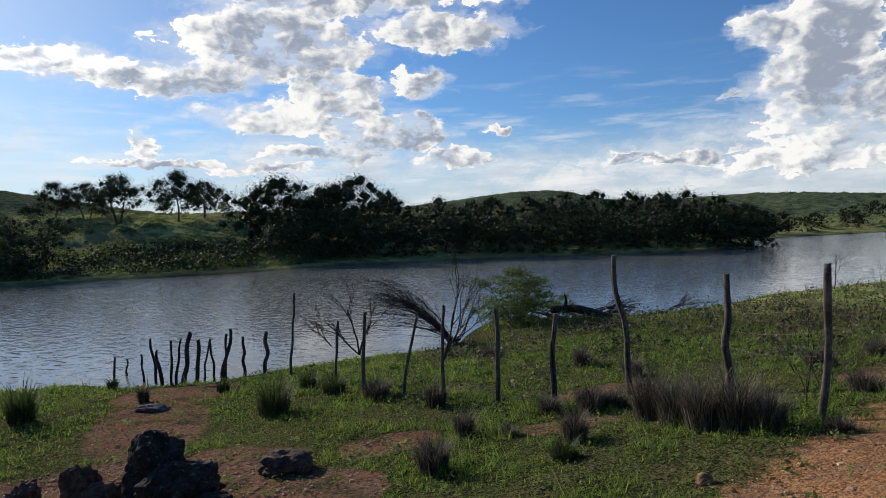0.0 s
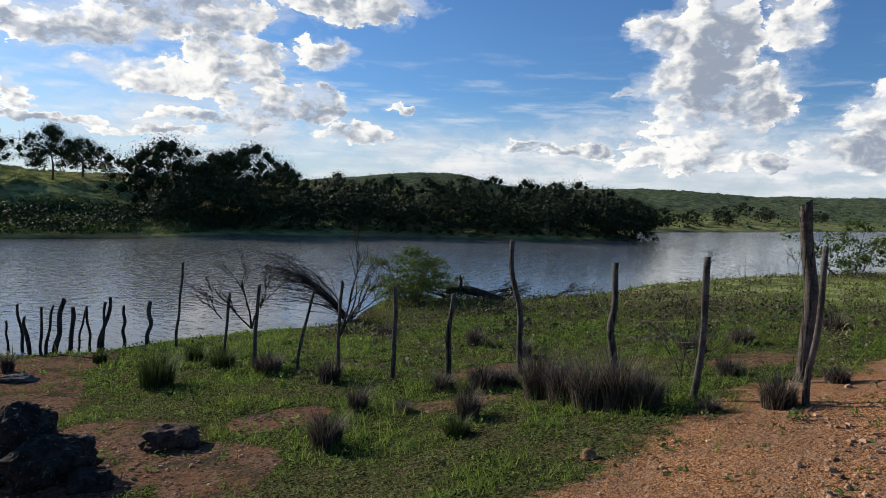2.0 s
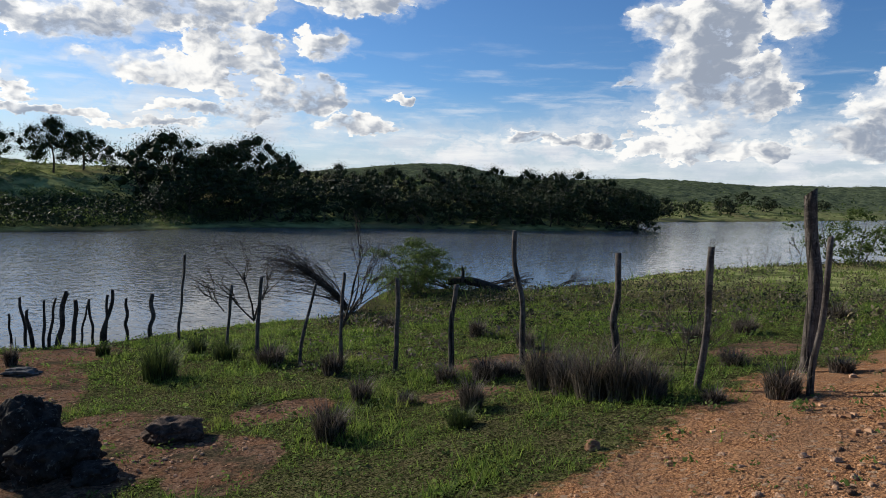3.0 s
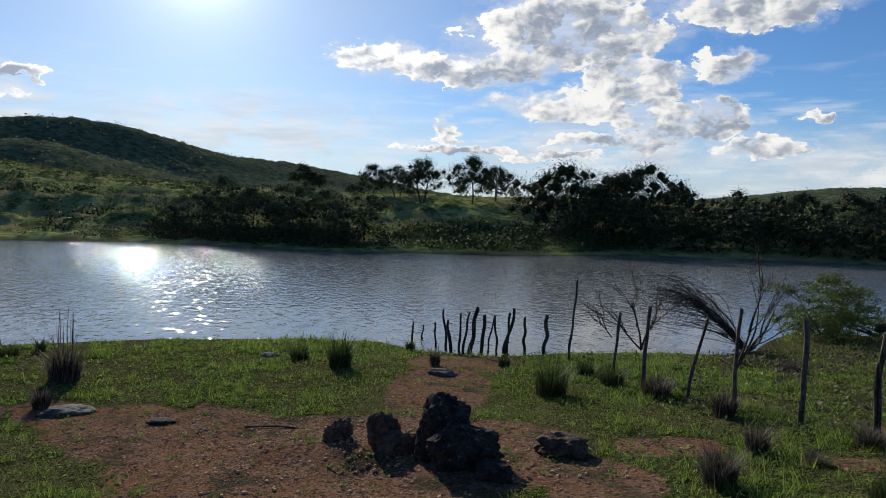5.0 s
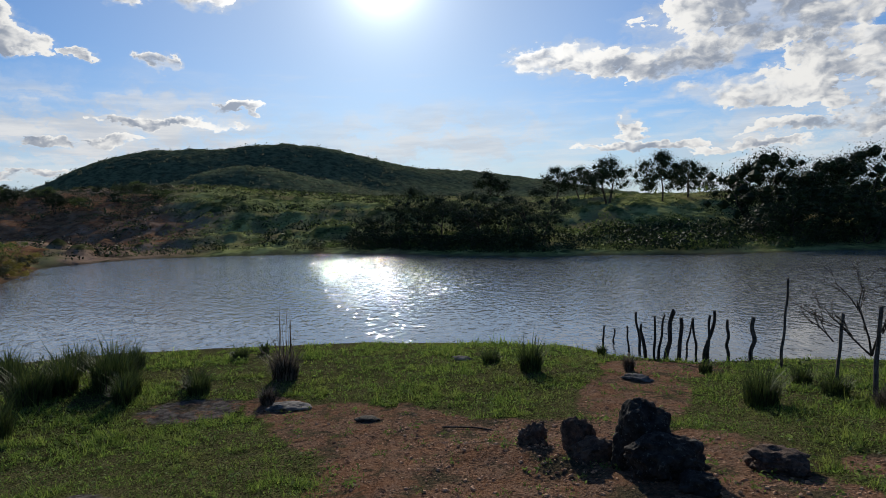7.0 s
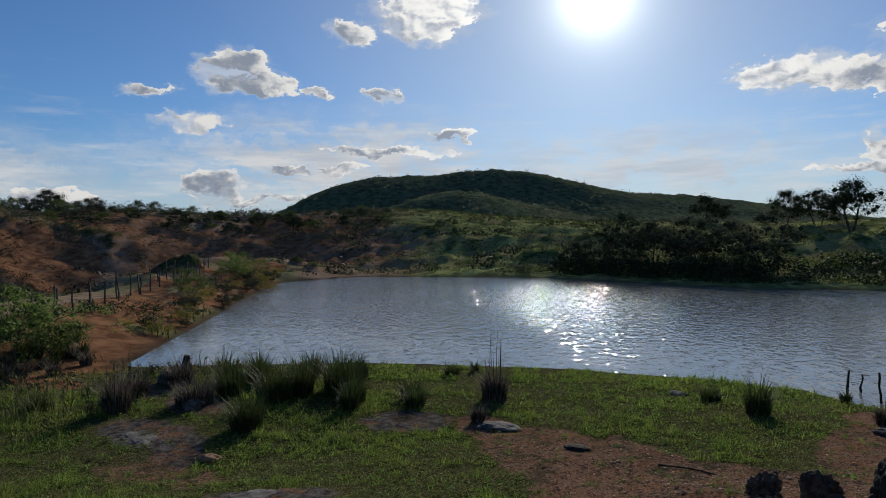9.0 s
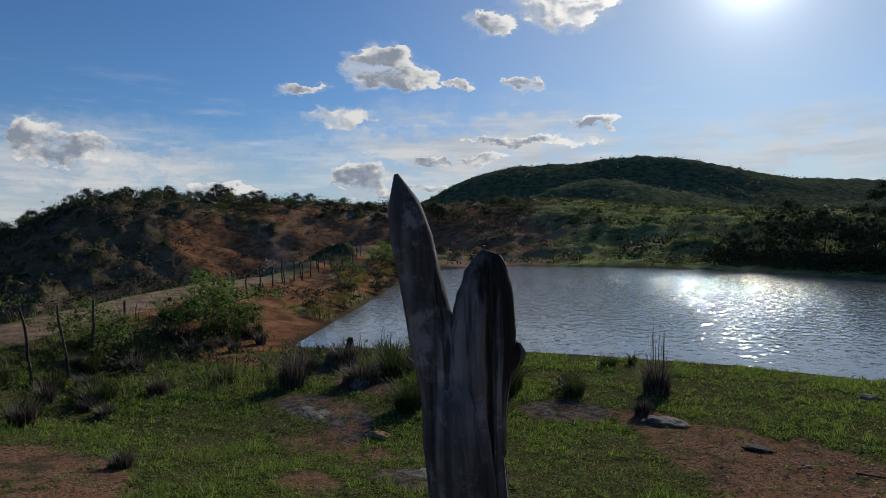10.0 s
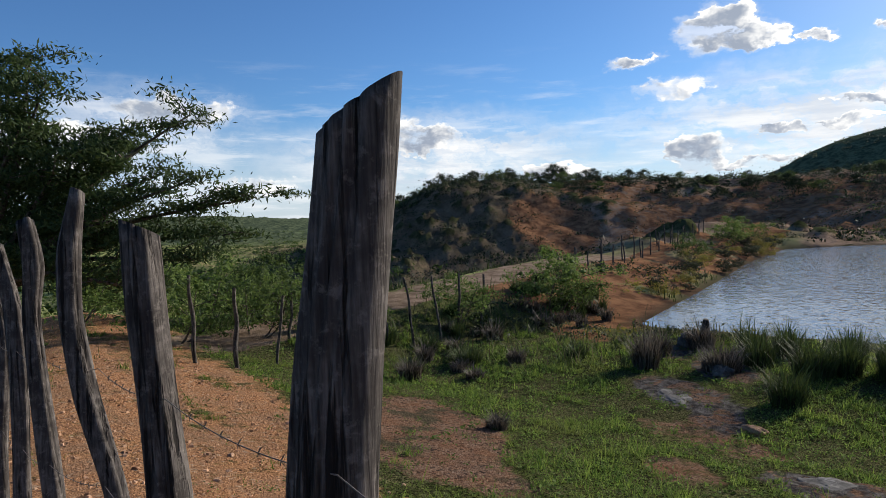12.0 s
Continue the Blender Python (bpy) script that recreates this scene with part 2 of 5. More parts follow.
WOOD = wood_material("weathered_wood", (0.15, 0.128, 0.11), (0.05, 0.042, 0.035))
WOOD_NEAR = wood_material("split_wood", (0.155, 0.135, 0.12), (0.046, 0.038, 0.034), 90.0)
# paler than the split wood: sky light on the fork is put into the colour
WOOD_FORK = wood_material("skylit_fork_wood", (0.25, 0.235, 0.225), (0.046, 0.041, 0.038), 60.0)
WOOD_DARK = wood_material("wet_dark_wood", (0.10, 0.08, 0.065), (0.03, 0.025, 0.02))
BARK = wood_material("bark", (0.16, 0.13, 0.10), (0.06, 0.048, 0.036), 20.0)
LEAF = leaf_material("scrub_leaves", (0.040, 0.065, 0.016), (0.11, 0.15, 0.04), through=0.45)
# darker than real leaves: the crowns' backlit shade is put into the colour
LEAF_DARK = leaf_material("dense_backlit_leaves", (0.011, 0.018, 0.006), (0.036, 0.053, 0.015), through=0.04)
LEAF_HILL = leaf_material("hillside_leaves", (0.062, 0.068, 0.045), (0.13, 0.14, 0.085), through=0.4)
LEAF_BANK = leaf_material("far_bank_leaves", (0.018, 0.027, 0.013), (0.062, 0.080, 0.036), through=0.22)
LEAF_GREY = leaf_material("grey_scrub_leaves", (0.022, 0.029, 0.014), (0.060, 0.068, 0.031), through=0.2)
LEAF_LIGHT = leaf_material("young_leaves", (0.06, 0.10, 0.02), (0.17, 0.23, 0.06), through=0.5)
LEAF_FINE = leaf_material("feathery_leaves", (0.028, 0.05, 0.016), (0.07, 0.10, 0.03), through=0.3)
LEAF_YELLOW = leaf_material("yellowing_leaves", (0.13, 0.13, 0.03), (0.25, 0.20, 0.04))
GRASS = leaf_material("grass_blades", (0.035, 0.085, 0.012), (0.26, 0.34, 0.065), through=0.55, dry=0.34)
HERB = leaf_material("herb_leaves", (0.026, 0.062, 0.011), (0.22, 0.32, 0.06), through=0.45, dry=0.45)
GRASS_DRY = leaf_material("dry_grass_blades", (0.06, 0.05, 0.028), (0.20, 0.165, 0.09), through=0.25)
TUSSOCK_DRY = leaf_material("dead_tussock_blades", (0.04, 0.033, 0.026), (0.24, 0.195, 0.15), through=0.2)
# dead blades, with the shade deep in a tussock put into their colour
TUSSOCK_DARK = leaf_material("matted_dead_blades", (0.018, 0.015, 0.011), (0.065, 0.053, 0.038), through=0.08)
GRASS_TALL = leaf_material("tussock_blades", (0.022, 0.038, 0.009), (0.10, 0.13, 0.038), through=0.22)
ROCK_DARK = stone_material("dark_rock", (0.052, 0.044, 0.037), (0.014, 0.012, 0.010), (0.12, 0.115, 0.095), 10.0)
ROCK_GREY = stone_material("grey_rock", (0.17, 0.155, 0.14), (0.055, 0.05, 0.046), (0.25, 0.235, 0.21), 5.0)
ROCK_RED = stone_material("red_stone", (0.36, 0.20, 0.11), (0.18, 0.10, 0.06), (0.42, 0.30, 0.2), 12.0)
ROCK_PALE = stone_material("pale_gravel_stone", (0.58, 0.38, 0.25), (0.34, 0.20, 0.12), (0.62, 0.46, 0.34), 1.5)
ROCK_BROWN = stone_material("earthy_stone", (0.15, 0.095, 0.066), (0.045, 0.03, 0.023), (0.19, 0.13, 0.09), 12.0)
m_wire, n_wire = material("rusty_wire")
finish(n_wire, n_wire.mix(n_wire.noise(n_wire.add("ShaderNodeTexCoord").outputs["Object"], 30.0), (0.20, 0.185, 0.175), (0.10, 0.06, 0.04)), 0.65, Metallic=0.3)


def ground_material():
    m, n = material("ground")
    v = n.add("ShaderNodeTexCoord").outputs["Object"]

    def mask(name):
        return n.add("ShaderNodeAttribute", attribute=name).outputs["Fac"]

    fine, mid, wide = n.noise(v, 22.0, 6.0, 0.65), n.noise(v, 2.2, 5.0, 0.6), n.noise(v, 0.12, 5.0, 0.6)
    grain = n.noise(v, 90.0, 4.0, 0.7)

    def cells(scale):
        node = n.add("ShaderNodeTexVoronoi", {"Vector": v, "Scale": scale, "Randomness": 1.0})
        return n.add("ShaderNodeSeparateColor", {0: node.outputs["Color"]}).outputs[0], node.outputs["Distance"]

    pebble, pebble_far = cells(52.0)
    clod, clod_far = cells(25.0)
    speck, _ = cells(90.0)
    leaf, _ = cells(44.0)
    # near-black cells and patches put the shade between leaves into the turf's colour
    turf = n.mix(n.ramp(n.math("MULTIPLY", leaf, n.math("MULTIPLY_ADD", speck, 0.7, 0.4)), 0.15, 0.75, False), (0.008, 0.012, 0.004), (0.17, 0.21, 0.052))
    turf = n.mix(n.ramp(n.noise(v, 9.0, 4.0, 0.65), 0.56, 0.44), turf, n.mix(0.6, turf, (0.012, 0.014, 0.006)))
    turf = n.mix(n.ramp(clod, 0.8, 0.92), turf, (0.11, 0.13, 0.045))
    turf = n.mix(n.math("MULTIPLY", n.ramp(mid, 0.56, 0.72), 0.6), turf, (0.13, 0.09, 0.05))
    turf = n.mix(n.math("MULTIPLY", mask("thin"), 0.6), turf, n.mix(n.ramp(n.math("MULTIPLY", pebble, n.math("ADD", speck, 0.4)), 0.15, 0.8), (0.028, 0.028, 0.013), (0.22, 0.19, 0.10)))
    soil = n.mix(n.ramp(fine, 0.3, 0.72), (0.11, 0.070, 0.050), (0.33, 0.20, 0.13))
    soil = n.mix(n.ramp(pebble, 0.8, 0.88), soil, (0.27, 0.19, 0.14))
    soil = n.mix(n.ramp(clod, 0.75, 0.9), soil, (0.06, 0.045, 0.036))
    soil = n.mix(n.ramp(mid, 0.35, 0.7), soil, n.mix(0.5, soil, (0.23, 0.105, 0.05)))
    soil = n.mix(n.ramp(n.noise(v, 1.3, 6.0, 0.7), 0.50, 0.62), soil, n.mix(n.ramp(fine, 0.4, 0.6), (0.060, 0.052, 0.034), (0.12, 0.096, 0.060)))
    gravel = n.mix(n.ramp(speck, 0.05, 0.95, False), (0.25, 0.110, 0.048), (0.64, 0.34, 0.17))
    gravel = n.mix(n.ramp(pebble, 0.82, 0.9), gravel, (0.21, 0.105, 0.06))
    gravel = n.mix(n.ramp(clod, 0.92, 0.96), gravel, (0.46, 0.31, 0.20))
    gravel = n.mix(n.math("MULTIPLY", n.ramp(n.noise(v, 0.9, 6.0, 0.7), 0.46, 0.62), 0.3), gravel, n.mix(n.ramp(pebble, 0.2, 0.9), (0.12, 0.082, 0.058), (0.26, 0.19, 0.14)))
    gravel = n.mix(n.ramp(mid, 0.4, 0.75), gravel, n.mix(0.5, gravel, (0.30, 0.19, 0.12)))
    rock = n.mix(n.ramp(n.noise(v, 6.0, 6.0, 0.75), 0.38, 0.66), (0.05, 0.045, 0.042), (0.19, 0.17, 0.155))
    rock = n.mix(n.ramp(n.noise(v, 1.6, 5.0, 0.7), 0.5, 0.6), rock, soil)
    scrub = n.mix(n.ramp(n.noise(v, 0.55, 6.0, 0.7), 0.38, 0.62), (0.11, 0.13, 0.046), (0.33, 0.35, 0.13))
    scrub = n.mix(n.ramp(wide, 0.42, 0.68), scrub, (0.21, 0.18, 0.085))
    earth = n.mix(n.ramp(n.noise(v, 0.3, 6.0, 0.7), 0.36, 0.64), (0.12, 0.088, 0.062), (0.31, 0.215, 0.15))
    earth = n.mix(n.ramp(n.noise(v, 0.07, 4.0, 0.6), 0.55, 0.68), earth, (0.17, 0.17, 0.085))
    scrub = n.mix(mask("dry"), scrub, earth)
    low = n.mix(mask("dry"), n.mix(n.ramp(n.noise(v, 0.9, 5.0, 0.7), 0.35, 0.65), (0.038, 0.050, 0.018), (0.13, 0.155, 0.055)), n.mix(n.ramp(n.noise(v, 0.9, 5.0, 0.7), 0.35, 0.65), (0.022, 0.026, 0.012), (0.075, 0.080, 0.036)))
    scrub = n.mix(n.ramp(n.math("MULTIPLY_ADD", n.noise(v, 1.6, 5.0, 0.7), 0.8, n.math("ADD", mask("tuft"), -0.4)), 0.35, 0.65), scrub, low)
    scrub = n.mix(mask("shrub"), scrub, n.mix(n.ramp(n.noise(v, 0.5, 6.0, 0.75), 0.42, 0.66), (0.018, 0.021, 0.010), (0.085, 0.080, 0.042)))
    scrub = n.mix(mask("wood"), scrub, n.mix(n.ramp(n.noise(v, 0.22, 6.0, 0.75), 0.38, 0.62), (0.045, 0.060, 0.036), (0.13, 0.155, 0.085)))
    red = n.mix(n.ramp(n.noise(v, 0.8, 6.0, 0.65), 0.35, 0.65), (0.12, 0.060, 0.034), (0.29, 0.15, 0.078))
    track = n.mix(n.ramp(n.noise(v, 1.4, 6.0, 0.7), 0.35, 0.65), (0.15, 0.105, 0.070), (0.31, 0.225, 0.16))
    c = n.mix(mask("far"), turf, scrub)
    for name, colour in (("red", red), ("soil", soil), ("rock", rock), ("gravel", gravel), ("track", track)):
        edge = n.math("ADD", mask(name), n.math("ADD", n.math("MULTIPLY_ADD", n.noise(v, 3.2, 6.0, 0.75), 1.1, -0.55), n.math("MULTIPLY_ADD", n.noise(v, 0.7, 3.0, 0.6), 0.9, -0.45)))
        c = n.mix(n.ramp(edge, 0.38, 0.62), c, colour)
    wet = n.mix(mask("mud"), c, (0.05, 0.042, 0.03))
    stones = n.math("ADD", n.math("MULTIPLY", pebble_far, -0.35), n.math("MULTIPLY", clod_far, -0.30))
    h = n.math("ADD", n.math("ADD", n.math("MULTIPLY", fine, 0.9), stones), n.math("ADD", n.math("MULTIPLY", grain, 0.35), n.math("MULTIPLY_ADD", n.noise(v, 5.0, 4.0), 0.8, n.math("MULTIPLY", n.noise(v, 14.0, 5.0, 0.7), 1.2))))
    finish(n, wet, 1.0, h, n.math("MULTIPLY_ADD", mask("far"), -0.75, 1.0), 0.06, 0.0)
    return m


def water_material():
    m, n = material("lake_water")
    v = n.add("ShaderNodeTexCoord").outputs["Object"]
    # wavelets driven from the far left, short across and long along the wind
    turned = n.vec("MULTIPLY", n.add("ShaderNodeMapping", {"Vector": v, "Rotation": (0, 0, radians(-44))}).outputs[0], (3.6, 2.0, 1.0))
    small = n.noise(turned, 3.4, 1.0, 0.5)
    mid = n.noise(turned, 1.0, 2.0, 0.5)
    calm = n.ramp(n.noise(v, 0.05, 3.0), 0.35, 0.65)
    # the water lies calmer under the near bank than out on the lake
    at = n.add("ShaderNodeSeparateXYZ", {0: v})
    out = n.math("MULTIPLY_ADD", at.outputs[1], 0.8, n.math("MULTIPLY", at.outputs[0], -0.6))
    lee = n.math("MULTIPLY_ADD", n.ramp(out, 18.0, 40.0), 0.72, 0.28)
    # short steep wavelets stand in scattered flecks among the low ripples
    fleck = n.math("MULTIPLY_ADD", n.ramp(n.noise(turned, 0.6, 3.0, 0.65), 0.46, 0.66), 1.0, 0.6)
    h = n.math("MULTIPLY", n.math("MULTIPLY", fleck, n.math("ADD", n.math("MULTIPLY_ADD", small, 0.09, -0.545), mid)), n.math("MULTIPLY", lee, n.math("MULTIPLY_ADD", calm, 0.4, 0.7)))
    face = n.add("ShaderNodeBump", {"Strength": 1.0, "Distance": 0.105, "Height": h}).outputs[0]
    depth = n.add("ShaderNodeBsdfDiffuse", {"Color": (0.15, 0.16, 0.16), "Normal": face})
    gloss = n.add("ShaderNodeBsdfGlossy", {"Color": (1, 1, 1), "Roughness": 0.09, "Normal": face}, spread="BECKMANN")
    share = n.add("ShaderNodeFresnel", {"IOR": 1.33, "Normal": face}).outputs[0]
    n.add("ShaderNodeOutputMaterial", {0: n.add("ShaderNodeMixShader", {0: share, 1: depth.outputs[0], 2: gloss.outputs[0]}).outputs[0]})
    return m


GROUND, WATER = ground_material(), water_material()

# ---------------------------------------------------------------- the lie of the land
WATER_Z = -2.4
# the lake's outline on the ground, from the dam's foot round the near bank and back along the far bank
SHORE = [(-24, 2.6), (-22.6, 5.2), (-20.3, 9.2), (-17.8, 11.8), (-15.2, 14.2), (-12.2, 15.9), (-9.6, 17.0), (-8.2, 16.5),
         (-6.0, 16.8), (-4.2, 18.4), (-2.0, 19.7), (-0.4, 20.3), (0.4, 21.2), (0.9, 23.4), (2.0, 26.4), (7.0, 26.0), (12, 28.4),
         (15.5, 31.6), (22, 35), (31, 38.3), (60, 47), (170, 80), (230, 165), (135, 143), (83, 114), (45, 95), (38, 82),
         (34, 72), (22, 67), (11, 67.5), (1.5, 64.5), (-10, 62.5), (-17, 55), (-25, 52), (-30, 48), (-35, 47.6), (-52, 46.5),
         (-62, 40), (-69, 32.5), (-66, 22.5), (-50, 14.2), (-38, 9.0), (-31, 5.8)]


def shore_distance(x, y):
    """Metres to the lake's outline, positive on land; x and y are arrays."""
    best, inside = np.full(np.shape(x), 1e18), np.zeros(np.shape(x), bool)
    for (ax, ay), (bx, by) in zip(SHORE, SHORE[1:] + SHORE[:1]):
        ux, uy = bx - ax, by - ay
        k = np.clip(((x - ax) * ux + (y - ay) * uy) / (ux * ux + uy * uy), 0, 1)
        best = np.minimum(best, (x - ax - k * ux) ** 2 + (y - ay - k * uy) ** 2)
        cross = (ay > y) != (by > y)
        inside ^= cross & (x < (bx - ax) * (y - ay) / ((by - ay) or 1e-9) + ax)
    return np.sqrt(best) * np.where(inside, -1, 1)


def line_distance(x, y, line):
    """Metres to a line of (x, y, height) and the height of the line there."""
    best, high = np.full(np.shape(x), 1e18), np.zeros(np.shape(x))
    for (ax, ay, az), (bx, by, bz) in zip(line, line[1:]):
        ux, uy = bx - ax, by - ay
        k = np.clip(((x - ax) * ux + (y - ay) * uy) / (ux * ux + uy * uy), 0, 1)
        d = (x - ax - k * ux) ** 2 + (y - ay - k * uy) ** 2
        high = np.where(d < best, az + k * (bz - az), high)
        best = np.minimum(best, d)
    return np.sqrt(best), high


def step(e0, e1, v):
    k = np.clip((v - e0) / (e1 - e0), 0, 1)
    return k * k * (3 - 2 * k)


def wave(x, y, size, seed=0.0):
    """A smooth uneven field between about -1 and 1."""
    a, b = x / size + seed * 1.7, y / size - seed * 2.3
    return (np.sin(a * 1.9 + 1.3 * np.sin(b * 1.3 + seed)) + np.sin(b * 2.1 + 1.1 * np.sin(a * 1.7 - seed)) + 0.7 * np.sin(a * 3.7 - b * 3.1 + seed * 5)
            + 0.5 * np.sin(a * 5.9 + b * 6.7 + np.sin(b * 4.1))) / 3.2


def grass_patch(x, y):
    """How thick the short grass grows, 0 to 1."""
    return np.clip(0.44 + 0.80 * wave(x, y, 0.75, 31) + 0.55 * wave(x, y, 2.6, 32) + 0.45 * wave(x, y, 0.28, 33), 0, 1)


def hill(x, y, yaw, far, high, wide, deep):
    """A rounded hill whose top stands far metres off at that bearing."""
    a = np.radians(yaw)
    u, v = x + far * np.sin(a), y - far * np.cos(a)
    across, along = u * np.cos(a) + v * np.sin(a), -u * np.sin(a) + v * np.cos(a)
    return high * np.exp(-0.5 * (across / wide) ** 2 - 0.5 * (along / deep) ** 2)


RIDGE = [(-40, -30, -1.2), (-14, -11, -0.9), (-6, -6, -0.55), (0.2, -1.5, 0.0), (5.6, 4.0, 0.1), (14, 8, 0.2), (45, 12, 0.4), (200, 30, 1.0)]
DAM = [(-15.5, -9.0, -1.55), (-20.6, -6.9, -1.35), (-27.5, -4.0, -1.2), (-34.5, -0.9, -1.1), (-44, 5.0, -0.9), (-58, 12.6, -0.7), (-76, 20, -0.2)]


def land(x, y):
    """The ground's height at x, y (arrays)."""
    x, y = np.asarray(x, float), np.asarray(y, float)
    d = shore_distance(x, y)
    away = np.hypot(x, y)
    q, high = line_distance(x, y, RIDGE)
    near = high - 2.1 * (1 - np.exp(-((q / 7.5) ** 1.3))) - 3.0 * step(20, 60, q) * step(0, -30, x + y)
    q2, crest = line_distance(x, y, DAM)
    back = -0.458 * (x + 20) - 0.889 * (y + 7)
    off = np.maximum(q2 - 1.5, 0)
    gentle = step(-22, -29, x) * (back < 0)
    fall = 0.33 * off**1.12 * (1 - gentle) + 0.10 * off**1.3 * gentle
    near = np.maximum(near, crest - fall)
    # the valley behind the dam
    valley = step(3, 30, back) * step(-14, -24, x)
    near = near - 5.0 * valley * step(116, 72, away)
    # the far bank, its terrace of trees, and the country behind
    bank = WATER_Z + 0.5 + 4.3 * step(2, 42, d) * step(-0.6, 0.15, (-x + 0.2 * y) / 60) + 0.022 * np.maximum(d - 20, 0) * step(500, 60, away)
    side = step(-0.2, 0.25, (y - 0.42 * np.abs(x) + 4) / (away + 1))
    rough = near * (1 - side) + bank * side
    z = np.where(away < 30, near * (1 - side * step(22, 30, away)) + bank * side * step(22, 30, away), rough)
    hills = (hill(x, y, 57, 490, 34.5, 46, 62) + hill(x, y, 64.5, 480, 27.5, 32, 60) + hill(x, y, 49, 500, 28, 44, 62) + hill(x, y, 40, 560, 25, 60, 80) + hill(x, y, 30, 640, 19, 70, 120)
             + hill(x, y, 57, 335, 15, 24, 34) + hill(x, y, 50, 345, 9.5, 28, 32) + hill(x, y, 64, 330, 7, 20, 30)
             + hill(x, y, 55, 200, 3.0, 45, 42) + hill(x, y, 68, 178, 5.8, 26, 44) + hill(x, y, 78, 168, 7.0, 22, 44) + hill(x, y, 89, 150, 9.8, 22, 40) + hill(x, y, 98, 130, 7.0, 12, 38) + hill(x, y, 70.5, 470, 18.5, 28, 60)
             + hill(x, y, -4, 640, 11.5, 34, 120) + hill(x, y, -9, 620, 12, 40, 120) + hill(x, y, 3, 560, 7, 40, 100)
             + hill(x, y, -28, 620, 15, 60, 120) + hill(x, y, -42, 640, 16, 60, 120) + hill(x, y, -18, 600, 10, 60, 120)
             + hill(x, y, 112, 900, 9, 200, 200) + hill(x, y, 122, 700, 9, 120, 150))
    z = z + hills * step(2, 60, d)
    z = z + 15 * step(700, 2600, away)
    # unevenness, growing with the distance
    z = z + wave(x, y, 2.3, 1) * 0.05 * step(3, 8, away) + wave(x, y, 9, 2) * 0.25 * step(20, 70, away) + wave(x, y, 5, 6) * 0.75 * step(-30, -60, x) * step(24, 40, away) * step(170, 120, away) + wave(x, y, 42, 3) * 1.4 * step(60, 300, away) + wave(x, y, 160, 4) * 4 * step(300, 800, away)
    on = WATER_Z + (np.maximum(z, WATER_Z + 0.25 - 9 * step(1.5, 6, back) * step(-13, -18, x)) - WATER_Z) * (1 - np.exp(-np.maximum(d, 0) / 2.6))
    # crumbling earth heaped round the dark rocks
    on = on + 0.17 * np.exp(-(((x + 4.3) / 0.75) ** 2 + ((y - 6.85) / 0.4) ** 2)) + 0.10 * np.exp(-(((x + 5.3) / 0.4) ** 2 + ((y - 6.7) / 0.3) ** 2)) + 0.10 * np.exp(-(((x + 2.8) / 0.7) ** 2 + ((y - 6.6) / 0.5) ** 2))
    return np.where(d > 0, on, WATER_Z - np.minimum(0.16 * -d, 1.6))

# ---------------------------------------------------------------- building helpers
def mesh_np(name, verts, faces, mats, smooth=True):
    """A mesh from an array of places and an array of faces with equally many corners."""
    verts, faces = np.asarray(verts, np.float32), np.asarray(faces, np.int32)
    me = bpy.data.meshes.new(name)
    k = faces.shape[1]
    me.vertices.add(len(verts))
    me.vertices.foreach_set("co", verts.ravel())
    me.loops.add(faces.size)
    me.loops.foreach_set("vertex_index", faces.ravel())
    me.polygons.add(len(faces))
    me.polygons.foreach_set("loop_start", np.arange(0, faces.size, k, dtype=np.int32))
    me.polygons.foreach_set("loop_total", np.full(len(faces), k, np.int32))
    me.polygons.foreach_set("use_smooth", np.full(len(faces), smooth))
    for m in mats if isinstance(mats, (list, tuple)) else [mats]:
        me.materials.append(m)
    me.update()
    me.validate()
    return me


def thing(name, at=(0, 0, 0), turn=0.0, label="", category="", group="", kind=""):
    ob = new(name)
    ob.empty_display_size = 0.2
    ob.matrix_world = pose(*at, 0, 0, turn)
    return tagged(ob, label, category, group, kind)


def part(name, me, parent, label="", at=None):
    ob = new(name, me)
    ob.parent = parent
    if at is not None:
        ob.matrix_basis = at
    return tagged(ob, label)


def solid(name, me, at=(0, 0, 0), turn=0.0, label="", category="", group="", kind=""):
    ob = new(name, me)
    ob.matrix_world = pose(*at, 0, 0, turn)
    return tagged(ob, label, category, group, kind)


def ground_z(x, y):
    return float(land(np.array([x]), np.array([y]))[0])


def blob(x, y, cx, cy, rx, ry, turn=0.0):
    """1 inside an oval on the ground, falling off at its rim."""
    a = radians(turn)
    u, v = (x - cx) * math.cos(a) + (y - cy) * math.sin(a), -(x - cx) * math.sin(a) + (y - cy) * math.cos(a)
    return step(1.35, 0.65, np.hypot(u / rx, v / ry))


ROAD = [(-30, -24, 0), (-13, -9.8, 0), (-9, -6.2, 0), (-5, -4.4, 0), (0, -2.0, 0), (3.4, 1.6, 0), (6.2, 3.6, 0), (14, 7.0, 0), (45, 11, 0)]


def tufts(x, y):
    """Low shrubs and hummocks that dot the slopes, 0 to 1."""
    return np.clip(wave(x, y, 1.5, 51) * 1.1 + 0.7 * wave(x, y, 8, 52) + 0.45 * wave(x, y, 30, 53) - 0.05, 0, 1)


